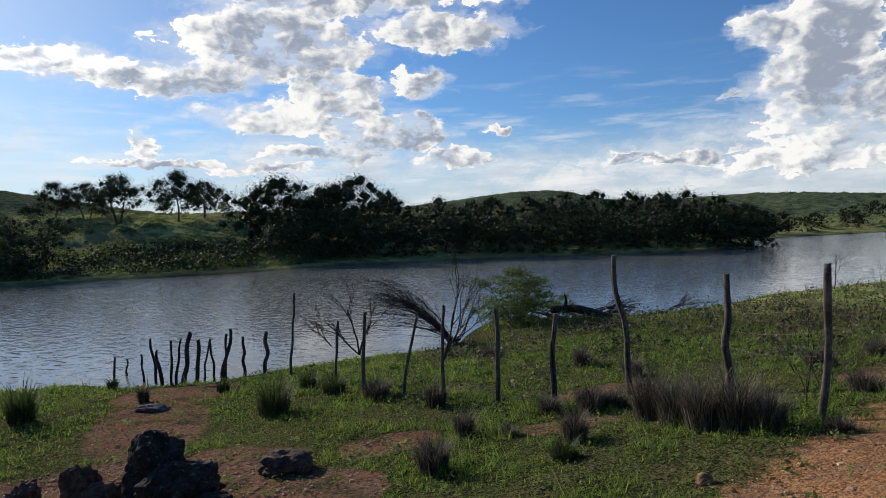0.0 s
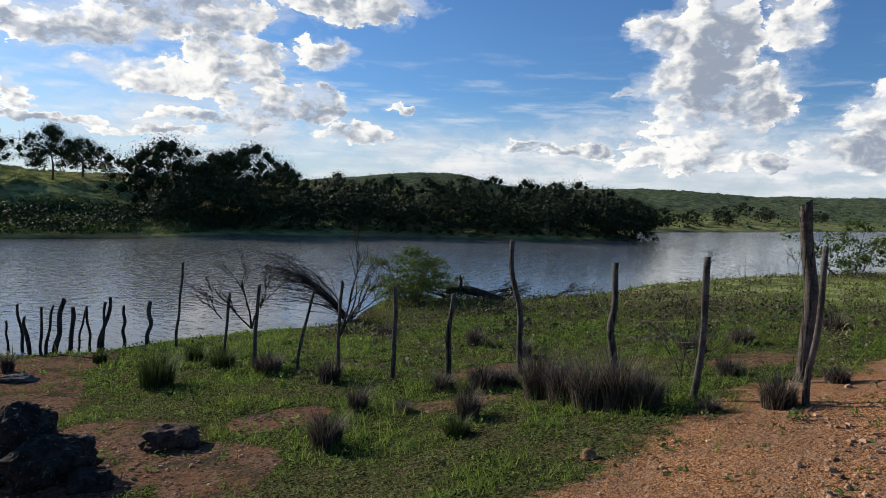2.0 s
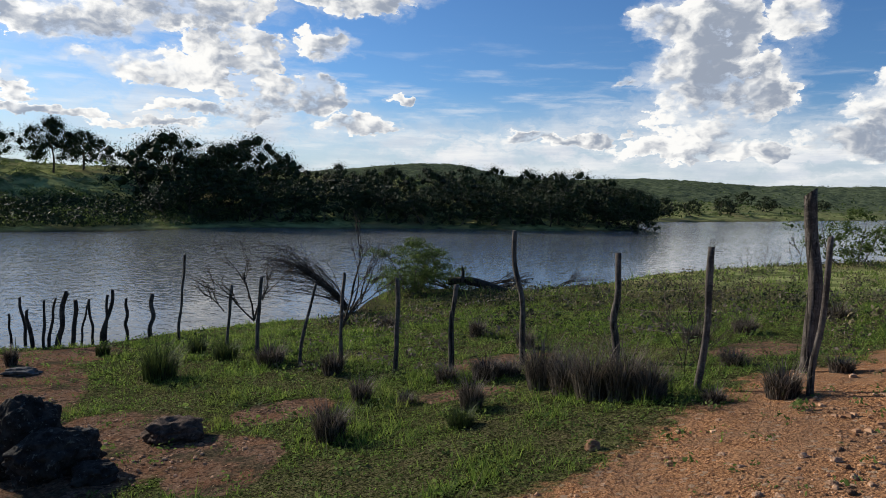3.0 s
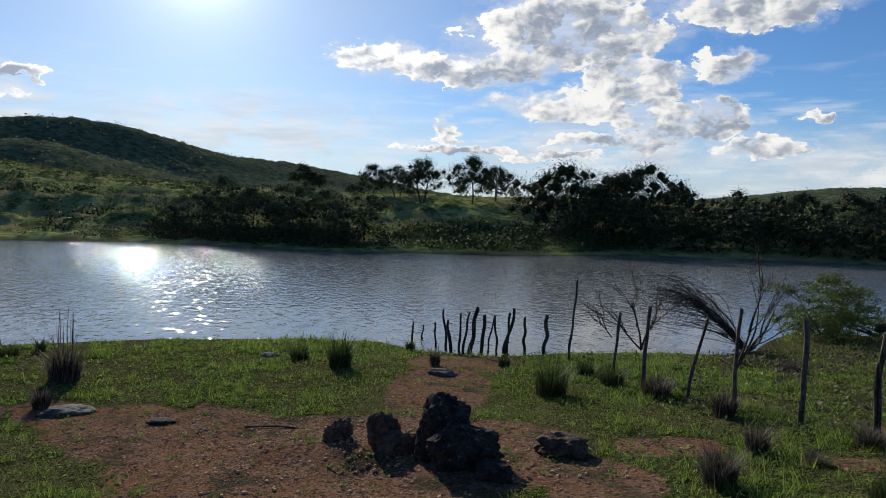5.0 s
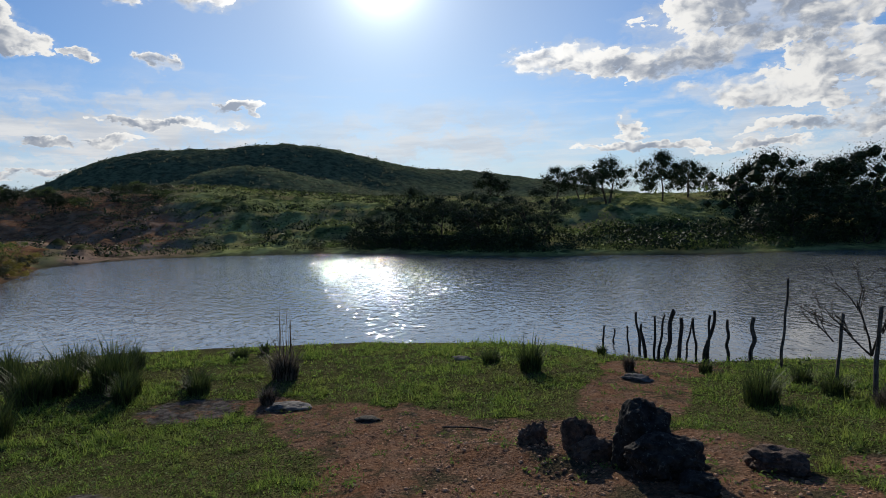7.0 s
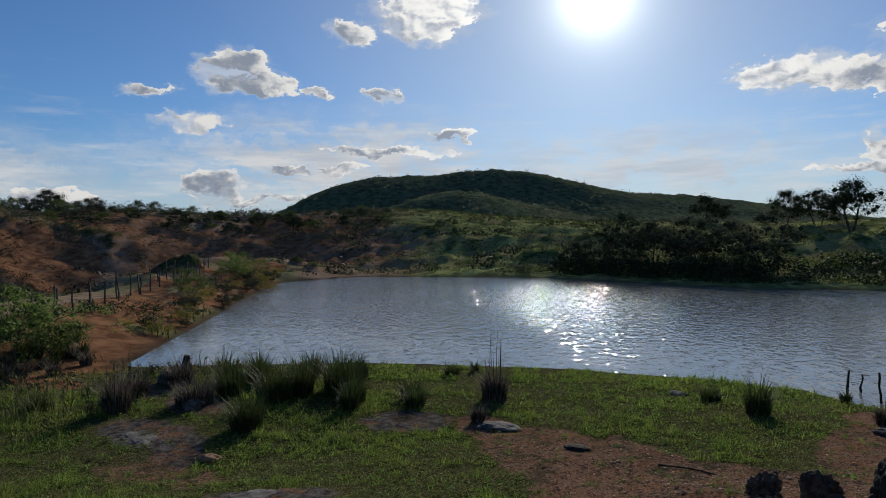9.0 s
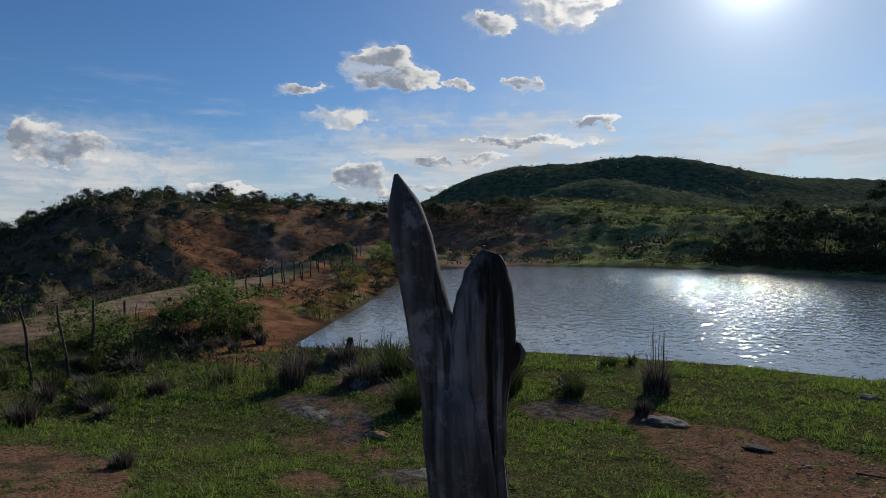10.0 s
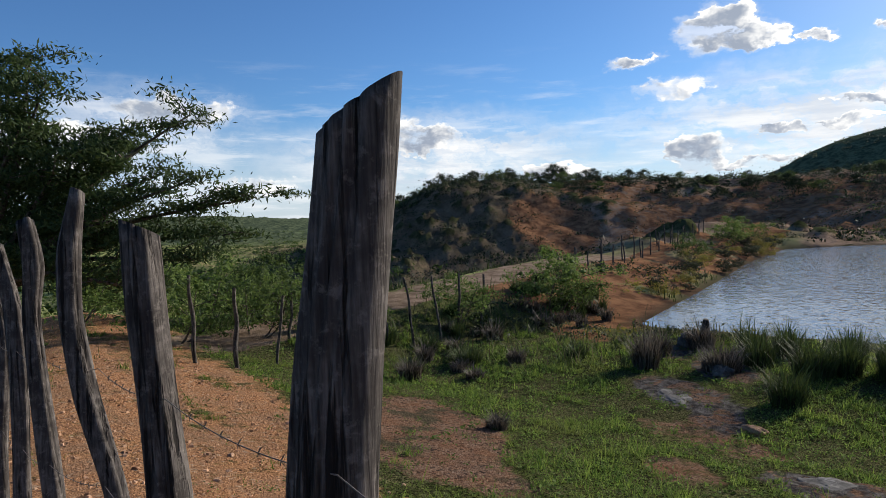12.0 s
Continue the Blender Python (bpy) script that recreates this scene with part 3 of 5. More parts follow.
def cover_of(x, y):
    """How much of the ground is bare soil, gravel, rock, red earth, far scrub and wet mud."""
    away = np.hypot(x, y)
    d = shore_distance(x, y)
    most = lambda *v: np.maximum.reduce(v)  # noqa: E731
    soil = most(blob(x, y, -4.4, 6.9, 3.0, 2.3, 20), blob(x, y, -7.6, 7.2, 3.0, 1.3, -10), blob(x, y, -5.2, 11.4, 1.0, 2.6, 20), blob(x, y, -6.0, 14.6, 1.3, 1.6),
                blob(x, y, -10.8, 7.6, 1.2, 0.6, -20), blob(x, y, -0.8, 8.6, 0.7, 0.6, 30), blob(x, y, -1.2, 6.6, 0.6, 0.9), blob(x, y, -10.5, -2.6, 2.4, 1.1, 20) * 0.9, blob(x, y, -8.4, -2.2, 1.6, 0.8, 40) * 0.7, blob(x, y, -11.6, 1.6, 1.6, 0.7, 30) * 0.6, blob(x, y, -6.6, 2.6, 1.2, 0.6, 30) * 0.6,
                blob(x, y, 2.6, 10.8, 1.3, 0.6, 20) * 0.7, blob(x, y, 6.2, 9.2, 1.4, 0.7, 40) * 0.7, blob(x, y, 1.5, 8.2, 0.7, 0.4) * 0.8, blob(x, y, -9.2, 0.8, 0.9, 0.5) * 0.6)
    q, _ = line_distance(x, y, ROAD)
    gravel = step(4.3, 2.6, q + 0.9 * step(1, -4, x)) * step(60, 30, away) * (1 - 0.36 * step(-0.5, -4, x))
    rock = most(blob(x, y, -8.8, 2.5, 1.0, 0.7, 60), blob(x, y, -14.2, 2.0, 1.7, 0.8, 20), blob(x, y, -12.2, 6.6, 1.1, 0.9, 60), blob(x, y, -12.6, 2.1, 0.8, 0.5), blob(x, y, -18.6, 2.4, 1.2, 0.8),
                blob(x, y, -16.5, 3.3, 1.4, 0.7)) * 0.75
    damq, _ = line_distance(x, y, DAM)
    red = most(step(7.5, 4.5, damq) * step(-22, -26, x) * (-0.458 * (x + 20) - 0.889 * (y + 7) < 0) * np.clip(0.75 + 0.6 * wave(x, y, 1.6, 61), 0, 1), blob(x, y, -27.5, 2.4, 4.5, 1.1, 25) * 0.9, blob(x, y, -27.0, 2.6, 4.5, 2.6, -25) * 0.8, blob(x, y, -21.5, 0.4, 1.6, 0.7, 25) * 0.8, blob(x, y, -36, 5.0, 7, 1.4, 28),
               blob(x, y, -104, 3, 10, 7) * 0.95, blob(x, y, -106, 26, 18, 16) * 0.6, blob(x, y, -94, 42, 18, 10) * 0.5, blob(x, y, -118, 46, 22, 14) * 0.62, blob(x, y, -128, 14, 16, 14) * 0.55)
    track = step(1.7, 1.0, damq + 0.3 * wave(x, y, 1.3, 62)) * step(-13, -17, x) * step(-50, -36, x)
    mud = step(0.9, 0.1, d) * 0.8
    wood = most(hill(x, y, 52, 440, 1.0, 90, 110), hill(x, y, 34, 600, 1.0, 90, 120), hill(x, y, -8, 640, 0.8, 150, 130), hill(x, y, -30, 420, 0.7, 220, 230)) * step(110, 220, away)
    yaw = np.degrees(np.arctan2(-x, y))
    # low dry ground to the left of the hill, dotted with tufts; the hill's own woods
    dry = step(56, 66, yaw + 5 * wave(x, y, 16, 41)) * step(118, 106, yaw) * step(30, 60, away) * step(260, 190, away)
    tuft = tufts(x, y) * step(34, 60, away)
    shrub = step(82, 93, yaw + 3 * wave(x, y, 9, 42)) * step(116, 108, yaw) * step(30, 44, away) * step(210, 170, away) * 0.6
    return dict(track=track, shrub=shrub, dry=dry, tuft=tuft, soil=soil, gravel=gravel, rock=rock, red=red, far=step(20, 34, away), mud=mud, wood=np.minimum(1.0, wood * 0.8 + step(225, 300, away + 26 * wave(x, y, 30, 44)) * (1 - 0.55 * hill(x, y, 54, 330, 1.0, 30, 45)) * (0.7 + 0.3 * step(18, 30, yaw))), thin=1 - grass_patch(x, y))


def make_ground():
    yaw = np.radians(np.concatenate([np.arange(-56, 144, 0.34), np.arange(144, 304, 4.0)]))
    r = np.concatenate([[0.02, 0.2, 0.5], np.exp(np.linspace(np.log(0.9), np.log(32), 118)), np.exp(np.linspace(np.log(32), np.log(620), 175))[1:], np.exp(np.linspace(np.log(620), np.log(4600), 24))[1:]])
    a, rr = np.meshgrid(yaw, r)
    x, y = -0.5 - rr * np.sin(a), -0.7 + rr * np.cos(a)
    z = land(x, y)
    near = step(26, 9, rr)
    z = z + near * (wave(x, y, 0.55, 7) * 0.018 + wave(x, y, 0.21, 8) * 0.010)
    z = z + cover_of(x, y)["rock"] * (np.abs(wave(x, y, 0.8, 9)) * 0.10)
    cover = cover_of(x, y)
    out = step(1.5, 6, shore_distance(x, y)) * (1 - cover["red"])
    z = z + out * (cover["tuft"] * (0.7 + 0.5 * cover["dry"]) * step(34, 60, rr) * (1 - cover["wood"]) + cover["wood"] * step(225, 290, rr) * np.abs(wave(x, y, 2.6, 55) + 0.6 * wave(x, y, 9, 56)) * 1.5)
    rows, cols = x.shape
    verts = np.stack([x, y, z], -1).reshape(-1, 3)
    i, j = np.meshgrid(np.arange(rows - 1), np.arange(cols), indexing="ij")
    k = (j + 1) % cols
    quads = np.stack([i * cols + j, (i + 1) * cols + j, (i + 1) * cols + k, i * cols + k], -1).reshape(-1, 4)
    me = mesh_np("ground", verts, quads[:, ::-1], GROUND)
    masks = cover_of(verts[:, 0], verts[:, 1])
    for name, values in masks.items():
        at = me.attributes.new(name, "FLOAT", "POINT")
        at.data.foreach_set("value", np.asarray(values, np.float32))
    solid("ground", me, label="grassy lakeside land with bare red soil, gravel and scrubby hills", category="ground", kind="structure")


def make_water():
    x, y = np.meshgrid(np.linspace(-90, 240, 90), np.linspace(-2, 170, 60))
    n = x.shape[1]
    i, j = np.meshgrid(np.arange(x.shape[0] - 1), np.arange(n - 1), indexing="ij")
    quads = np.stack([i * n + j, i * n + j + 1, (i + 1) * n + j + 1, (i + 1) * n + j], -1).reshape(-1, 4)
    quads = quads[shore_distance(x.ravel(), y.ravel())[quads].min(1) < 3.0]
    me = mesh_np("lake", np.stack([x, y, 0 * x], -1).reshape(-1, 3), quads, WATER)
    solid("water", me, (0, 0, WATER_Z), label="rippled blue-grey lake water with sun glitter", category="water", kind="structure")


make_ground()
make_water()

# ---------------------------------------------------------------- shapes of wood, leaf and stone
def loft(points, radii, sides=10, seed=0, uneven=0.10, grooves=0, slope=0.0, slope_way=0.0, flat=1.0, flat_way=0.0, rings=None, close=True):
    """A tapering, uneven pole through points: arrays of places and four-cornered faces."""
    rnd = random.Random(seed)
    pts, rad = np.array(points, float), np.array(radii, float)
    s = np.r_[0, np.cumsum(np.linalg.norm(np.diff(pts, axis=0), axis=1))]
    count = rings or max(3, len(pts) * 2)
    k = np.linspace(0, s[-1], count)
    c = np.stack([np.interp(k, s, pts[:, i]) for i in range(3)], 1)
    if count > 6:
        for _ in range(2):
            c[1:-1] = 0.25 * c[:-2] + 0.5 * c[1:-1] + 0.25 * c[2:]
    r = np.interp(k, s, rad)
    go = np.gradient(c, axis=0)
    go /= np.linalg.norm(go, axis=1)[:, None] + 1e-9
    ref = np.where(np.abs(go[:, 2:3]) > 0.8, np.array([[1.0, 0, 0]]), np.array([[0, 0, 1.0]]))
    u = np.cross(ref, go)
    u /= np.linalg.norm(u, axis=1)[:, None] + 1e-9
    v = np.cross(go, u)
    th = np.linspace(0, 2 * np.pi, sides, endpoint=False)
    kk = (k / (s[-1] + 1e-9))[:, None]
    f = 1 + 0 * kk * th[None]
    for m in (2, 3, 5):
        f = f + uneven * rnd.uniform(0.4, 1.0) / m * 2 * np.sin(m * th[None] + rnd.uniform(0, 6) + rnd.uniform(-2, 2) * kk)
    f = f + uneven * 0.5 * np.sin(rnd.uniform(8, 14) * kk + rnd.uniform(0, 6))
    for _ in range(grooves):
        g = rnd.uniform(0, 2 * np.pi) + rnd.uniform(-0.3, 0.3) * kk + 0.05 * np.sin(9 * kk + rnd.uniform(0, 6))
        gap = (th[None] - g + np.pi) % (2 * np.pi) - np.pi
        f = f - rnd.uniform(0.10, 0.26) * np.exp(-((gap / rnd.uniform(0.06, 0.13)) ** 2)) * step(0, 0.25, kk + rnd.uniform(-0.3, 0.3))
    x, y = np.cos(th)[None] * f, np.sin(th)[None] * f * flat
    if flat_way:
        a = radians(flat_way)
        x, y = x * math.cos(a) - y * math.sin(a), x * math.sin(a) + y * math.cos(a)
    off = (u[:, None] * x[..., None] + v[:, None] * y[..., None]) * r[:, None, None]
    p = c[:, None] + off
    if slope:
        a = radians(slope_way)
        p[..., 2] += slope * (off[..., 0] * math.cos(a) + off[..., 1] * math.sin(a)) * kk**6
    if close:
        for end, q in ((0, c[0]), (-1, None)):
            ring = p[end]
            mid = ring.mean(0) if q is None else q
            cap = mid + (ring - mid) * 0.06
            if end:
                cap[:, 2] -= r[-1] * 0.15
                p = np.concatenate([p, cap[None]])
            else:
                p = np.concatenate([cap[None], p])
    n, m = p.shape[:2]
    i, j = np.meshgrid(np.arange(n - 1), np.arange(m), indexing="ij")
    w = (j + 1) % m
    faces = np.stack([i * m + j, i * m + w, (i + 1) * m + w, (i + 1) * m + j], -1).reshape(-1, 4)
    return p.reshape(-1, 3), faces


def joined(pieces):
    verts, faces, at = [], [], 0
    for v, f in pieces:
        verts.append(v)
        faces.append(f + at)
        at += len(v)
    return np.concatenate(verts), np.concatenate(faces)


def leaves(centres, size, slim, rng, droop=0.0, out=None):
    """A leaf of four corners at each place, turned at random."""
    n = len(centres)
    a = rng.normal(size=(n, 3))
    a[:, 2] -= droop
    a /= np.linalg.norm(a, axis=1)[:, None]
    b = np.cross(a, rng.normal(size=(n, 3)))
    b /= np.linalg.norm(b, axis=1)[:, None] + 1e-9
    if out is not None:
        # leaves that lie along the outside of a clump
        face = out + rng.normal(0, 0.38, (n, 3))
        a = np.cross(face, a)
        a /= np.linalg.norm(a, axis=1)[:, None] + 1e-9
        b = np.cross(face, a)
        b /= np.linalg.norm(b, axis=1)[:, None] + 1e-9
    s = size * rng.uniform(0.6, 1.35, (n, 1))
    a, b = a * s, b * s * slim
    v = np.stack([centres - a, centres + b * 0.8 - a * 0.1, centres + a, centres - b * 0.8 - a * 0.1], 1).reshape(-1, 3)
    return v, np.arange(4 * n).reshape(-1, 4)


def short_blades(bases, heights, widths, rng, lean):
    """Short grass blades of one piece each."""
    n = len(bases)
    a = rng.uniform(0, 2 * np.pi, n)
    side = np.stack([-np.sin(a), np.cos(a), 0 * a], 1) * widths[:, None] / 2
    tip = bases + np.stack([np.cos(a) * heights * lean, np.sin(a) * heights * lean, heights], 1) * rng.uniform(0.5, 1.0, (n, 1))
    v = np.stack([bases - side, bases + side, tip], 1).reshape(-1, 3)
    return v, np.arange(3 * n).reshape(-1, 3)


def blades(bases, heights, widths, rng, lean=0.45, inward=None):
    """Bent grass blades of two pieces each."""
    n = len(bases)
    a = rng.uniform(0, 2 * np.pi, n) if inward is None else inward
    out = np.stack([np.cos(a), np.sin(a), 0 * a], 1)
    side = np.stack([-np.sin(a), np.cos(a), 0 * a], 1) * widths[:, None] / 2
    bend = (heights * lean * rng.uniform(0.3, 1.3, n))[:, None]
    up = np.zeros((n, 3))
    up[:, 2] = heights
    mid, tip = bases + out * bend * 0.32 + up * 0.58, bases + out * bend + up * rng.uniform(0.85, 1.0, (n, 1))
    v = np.stack([bases - side, bases + side, mid + side * 0.8, mid - side * 0.8, tip + side * 0.15, tip - side * 0.15], 1).reshape(-1, 3)
    k = 6 * np.arange(n)[:, None]
    return v, np.concatenate([k + [0, 1, 2, 3], k + [3, 2, 4, 5]])


def tree_parts(seed, high, wide, clear=0.3, leaf=0.2, slim=0.6, clumps=46, per=34, flatten=0.75, stems=1, mat=None, ground_crown=False, limb=0.05, core=0.0, lump=1.0):
    """Meshes of a trunk with limbs and of a crown in clumps with gaps; core hides solid lumps in the clumps to block
    light.
    """
    rnd, rng = random.Random(seed), np.random.default_rng(seed)
    wood, tips = [], []
    for s in range(stems):
        a = rnd.uniform(0, 6.3)
        off = 0.18 * wide * (stems > 1)
        base = np.array([math.cos(a) * off * 0.4, math.sin(a) * off * 0.4, -0.15])
        top = np.array([math.cos(a) * off * 2.4 + rnd.uniform(-0.1, 0.1) * wide, math.sin(a) * off * 2.4 + rnd.uniform(-0.1, 0.1) * wide, high * rnd.uniform(0.68, 0.8)])
        fork = base * 0.5 + top * 0.5 + np.array([rnd.uniform(-0.08, 0.08) * wide, rnd.uniform(-0.08, 0.08) * wide, (clear - 0.35) * high])
        wood.append(loft([base, fork, top], [limb * high * 0.5, limb * high * 0.36, limb * high * 0.08], 6, seed + s, 0.15, rings=10))
        for b in range(6):
            k = rnd.uniform(0.0, 0.7)
            q = fork + (top - fork) * k
            aa = a + b * 2.4 + rnd.uniform(-0.5, 0.5)
            reach = wide * 0.5 * rnd.uniform(0.55, 0.95)
            e = q + np.array([math.cos(aa) * reach, math.sin(aa) * reach, high * rnd.uniform(0.08, 0.30) * (1 - k * 0.4)])
            h = q * 0.5 + e * 0.5 + np.array([0, 0, 0.05 * high])
            wood.append(loft([q, h, e], [limb * high * 0.22, limb * high * 0.13, limb * high * 0.03], 4, seed + b, 0.12, rings=6))
            tips += [e, h]
    pts, ways, cores = [], [], []
    low = 0.06 if ground_crown else clear * 0.85
    for c in range(clumps):
        if c < len(tips):
            p = tips[c]
        else:
            a, z = rnd.uniform(0, 6.3), rnd.uniform(0, 1)
            q = (0.55 + 0.5 * rnd.random()) * (math.sqrt(max(0.05, 1 - abs(2 * z - 0.8) ** 2.2)))
            p = np.array([math.cos(a) * wide * 0.5 * q, math.sin(a) * wide * 0.5 * q, high * (low + (0.97 - low) * z)])
        r = wide * lump * rnd.uniform(0.07, 0.15)
        g = rng.normal(size=(per, 3))
        g = g / np.linalg.norm(g, axis=1)[:, None]
        ways.append(g + (0, 0, 0.25))
        if core:
            # unseen solid lump, added to block light and darken the clump
            cores.append(loft([p + np.array([0, 0, k * r * flatten * core]) for k in (-1, -0.7, 0, 0.7, 1)], [r * core * k for k in (0.3, 0.85, 1.2, 0.85, 0.3)], 4, seed + c, 0.25, rings=3))
        g = g * (rng.uniform(0.3, 1.0, (per, 1)) ** 0.5 if not core else rng.uniform(0.35, 1.0, (per, 1)))
        pts.append(p + g * r * np.array([1.25, 1.25, flatten]))
    v, f = leaves(np.concatenate(pts), leaf, slim, rng, out=np.concatenate(ways))
    if core:
        v, f = joined([(v, f)] + cores)
    v[:, 2] = np.maximum(v[:, 2], 0.02)
    wv, wf = joined(wood)
    return mesh_np("trunk", wv, wf, BARK), mesh_np("crown", v, f, mat or LEAF, smooth=False)


def plant(name, meshes, x, y, turn, size, label, category="tree", group="", z=None):
    ob = thing(name, (x, y, ground_z(x, y) if z is None else z), turn, label, category, group)
    ob.scale = (size, size, size)
    part("trunk", meshes[0], ob)
    part("crown", meshes[1], ob)
    return ob


def rock_mesh(seed, w, d, h, mat, rough=0.25, cuts=5):
    """A weathered stone with a broken surface, its foot below the ground."""
    bm = bmesh.new()
    bmesh.ops.create_icosphere(bm, subdivisions=cuts, radius=1.0)
    o = Vector((seed * 3.1, seed * 1.7, seed))
    for v in bm.verts:
        q = v.co.copy()
        k = 1 + rough * noise.fractal(q * 1.4 + o, 0.9, 2.1, 5) + rough * 0.7 * (abs(noise.noise(q * 3.1 + o)) - 0.3)
        c = Vector((max(-0.83, min(0.83, q.x)), max(-0.83, min(0.83, q.y)), q.z))
        v.co = Vector((c.x * k * w / 2 * 1.12, c.y * k * d / 2 * 1.12, (c.z * k * 0.62 + 0.38) * h))
    me = bpy.data.meshes.new("rock")
    bm.to_mesh(me)
    bm.free()
    me.materials.append(mat)
    for p in me.polygons:
        p.use_smooth = True
    return me


# ---------------------------------------------------------------- the fence down to the lake
def bent_post(seed, high, lean, thick, kinks=3, sides=10, grooves=3, mat=None):
    rnd = random.Random(seed)
    pts, rad = [(0, 0, -0.3)], [thick * 0.52]
    for i in range(kinks + 1):
        k = (i + 1) / (kinks + 1)
        jig = thick * 0.7 * (i < kinks)
        pts.append((lean * k + rnd.uniform(-jig, jig), rnd.uniform(-jig, jig), high * k))
        rad.append(thick * (0.55 - 0.13 * k) * rnd.uniform(0.9, 1.1))
    v, f = loft(pts, rad, sides, seed, 0.10, grooves, rnd.uniform(-1, 1), rnd.uniform(0, 360), rings=18)
    return mesh_np("post", v, f, mat or WOOD)


FENCE = [(5.20, 6.80, 2.05, -0.11, 0.165), (4.34, 5.6, 1.51, 0.07, 0.07), (3.66, 6.52, 1.55, 0.11, 0.085), (3.86, 9.04, 1.64, -0.02, 0.12), (2.81, 10.09, 2.13, -0.23, 0.10),
         (1.57, 9.59, 1.37, 0.03, 0.09), (0.77, 10.35, 1.5, 0.02, 0.09), (-0.08, 10.73, 1.61, 0.06, 0.065), (-0.79, 11.69, 1.41, 0.28, 0.07), (-1.64, 12.76, 1.55, 0.09, 0.085),
         (-2.45, 14.34, 1.31, 0.12, 0.08), (-3.73, 15.84, 2.0, 0.12, 0.075), (-4.7, 17.2, 1.1, 0.03, 0.125)]
for i, (x, y, h, lean, w) in enumerate(FENCE):
    solid("fence_post", bent_post(20 + i, h, lean, w * 0.86, 3 + i % 2), (x, y, ground_z(x, y)),
          label="tall thick weathered grey fence post with a broken top" if i == 0 else "weathered grey crooked wooden fence post in grass",
          category="post", group="posts of the fence to the lake")

STAKES = [(-10.01, 19.06, 0.3, 0.0, 0.05), (-8.65, 17.1, 0.73, 0.05, 0.055), (-8.76, 17.98, 0.62, 0.05, 0.055), (-7.87, 17.13, 0.82, -0.05, 0.055), (-7.47, 16.94, 1.21, -0.11, 0.065),
          (-7.2, 16.69, 0.91, -0.12, 0.09), (-6.86, 16.45, 1.11, 0.0, 0.065), (-6.8, 16.55, 1.16, 0.15, 0.065), (-6.58, 16.32, 1.27, 0.25, 0.11), (-6.46, 16.91, 1.12, 0.1, 0.10),
          (-6.31, 17.0, 1.12, 0.22, 0.055), (-5.95, 16.91, 1.13, -0.09, 0.065), (-5.79, 16.99, 1.3, 0.25, 0.09), (-5.72, 17.02, 1.2, 0.06, 0.075), (-5.4, 17.5, 1.06, 0.02, 0.09)]
for i, (x, y, h, lean, w) in enumerate(STAKES):
    solid("stake", bent_post(60 + i, h, lean, w, 4, 8, 2, WOOD_DARK), (x, y, ground_z(x, y)), 30,
          label="dark crooked wooden stake at the water's edge", category="stake", group="stakes at the shore")

# ---------------------------------------------------------------- the near fence along the road
def near_post(name, pts, rad, label, **k):
    ob = thing(name, (0, 0, 0), 0, label, "post", "near fence posts")
    base = np.array(pts[0])
    foot = base + (base - np.array(pts[1])) / max(0.05, np.linalg.norm(base - np.array(pts[1]))) * 0.4
    foot[2] = ground_z(base[0], base[1]) - 0.2
    c = np.array([foot[0], foot[1], foot[2] + 0.2])
    ob.matrix_world = Matrix.Translation(c)
    v, f = loft([foot - c] + [np.array(p) - c for p in pts], [rad[0] * 1.05] + list(rad), **k)
    return ob, c, (v, f)


ob, c, body = near_post("fence_post", [(-1.899, -1.385, 1.03), (-1.912, -1.368, 1.257), (-1.925, -1.345, 1.454), (-1.934, -1.330, 1.592), (-1.94, -1.320, 1.706)],
                        [0.080, 0.079, 0.078, 0.080, 0.080], "thick weathered split post with a slanting top", sides=72, seed=5, uneven=0.06, grooves=7,
                        slope=0.78, slope_way=97, flat=0.85, rings=70)
part("post_body", mesh_np("post_body", *body, WOOD_NEAR), ob)
for seed, pts, rad in ((6, [(-2.553, -2.073, 0.738), (-2.57, -2.126, 1.244), (-2.581, -2.143, 1.499)], [0.062, 0.056, 0.05]),
                       (7, [(-3.215, -2.699, 0.445), (-3.219, -2.813, 0.834), (-3.227, -2.868, 1.152), (-3.239, -2.867, 1.401), (-3.257, -2.823, 1.653)], [0.046, 0.044, 0.04, 0.046, 0.028]),
                       (8, [(-3.721, -3.376, 0.216), (-3.738, -3.429, 0.689), (-3.752, -3.466, 1.079), (-3.767, -3.441, 1.327), (-3.772, -3.483, 1.537)], [0.046, 0.045, 0.044, 0.05, 0.038]),
                       (9, [(-4.24, -3.985, 0.05), (-4.272, -3.985, 0.707), (-4.286, -4.025, 1.102), (-4.29, -4.109, 1.4)], [0.048, 0.045, 0.045, 0.038]),
                       (10, [(-4.944, -4.748, -0.048), (-4.988, -4.71, 0.744), (-5.004, -4.776, 1.261)], [0.06, 0.055, 0.045])):
    ob, c, body = near_post("fence_post", pts, rad, "weathered grey crooked fence post with barbed wire", sides=40, seed=seed, uneven=0.16, grooves=10,
                            slope=0.5, slope_way=seed * 50, rings=48)
    part("post_body", mesh_np("post_body", *body, WOOD_NEAR), ob)

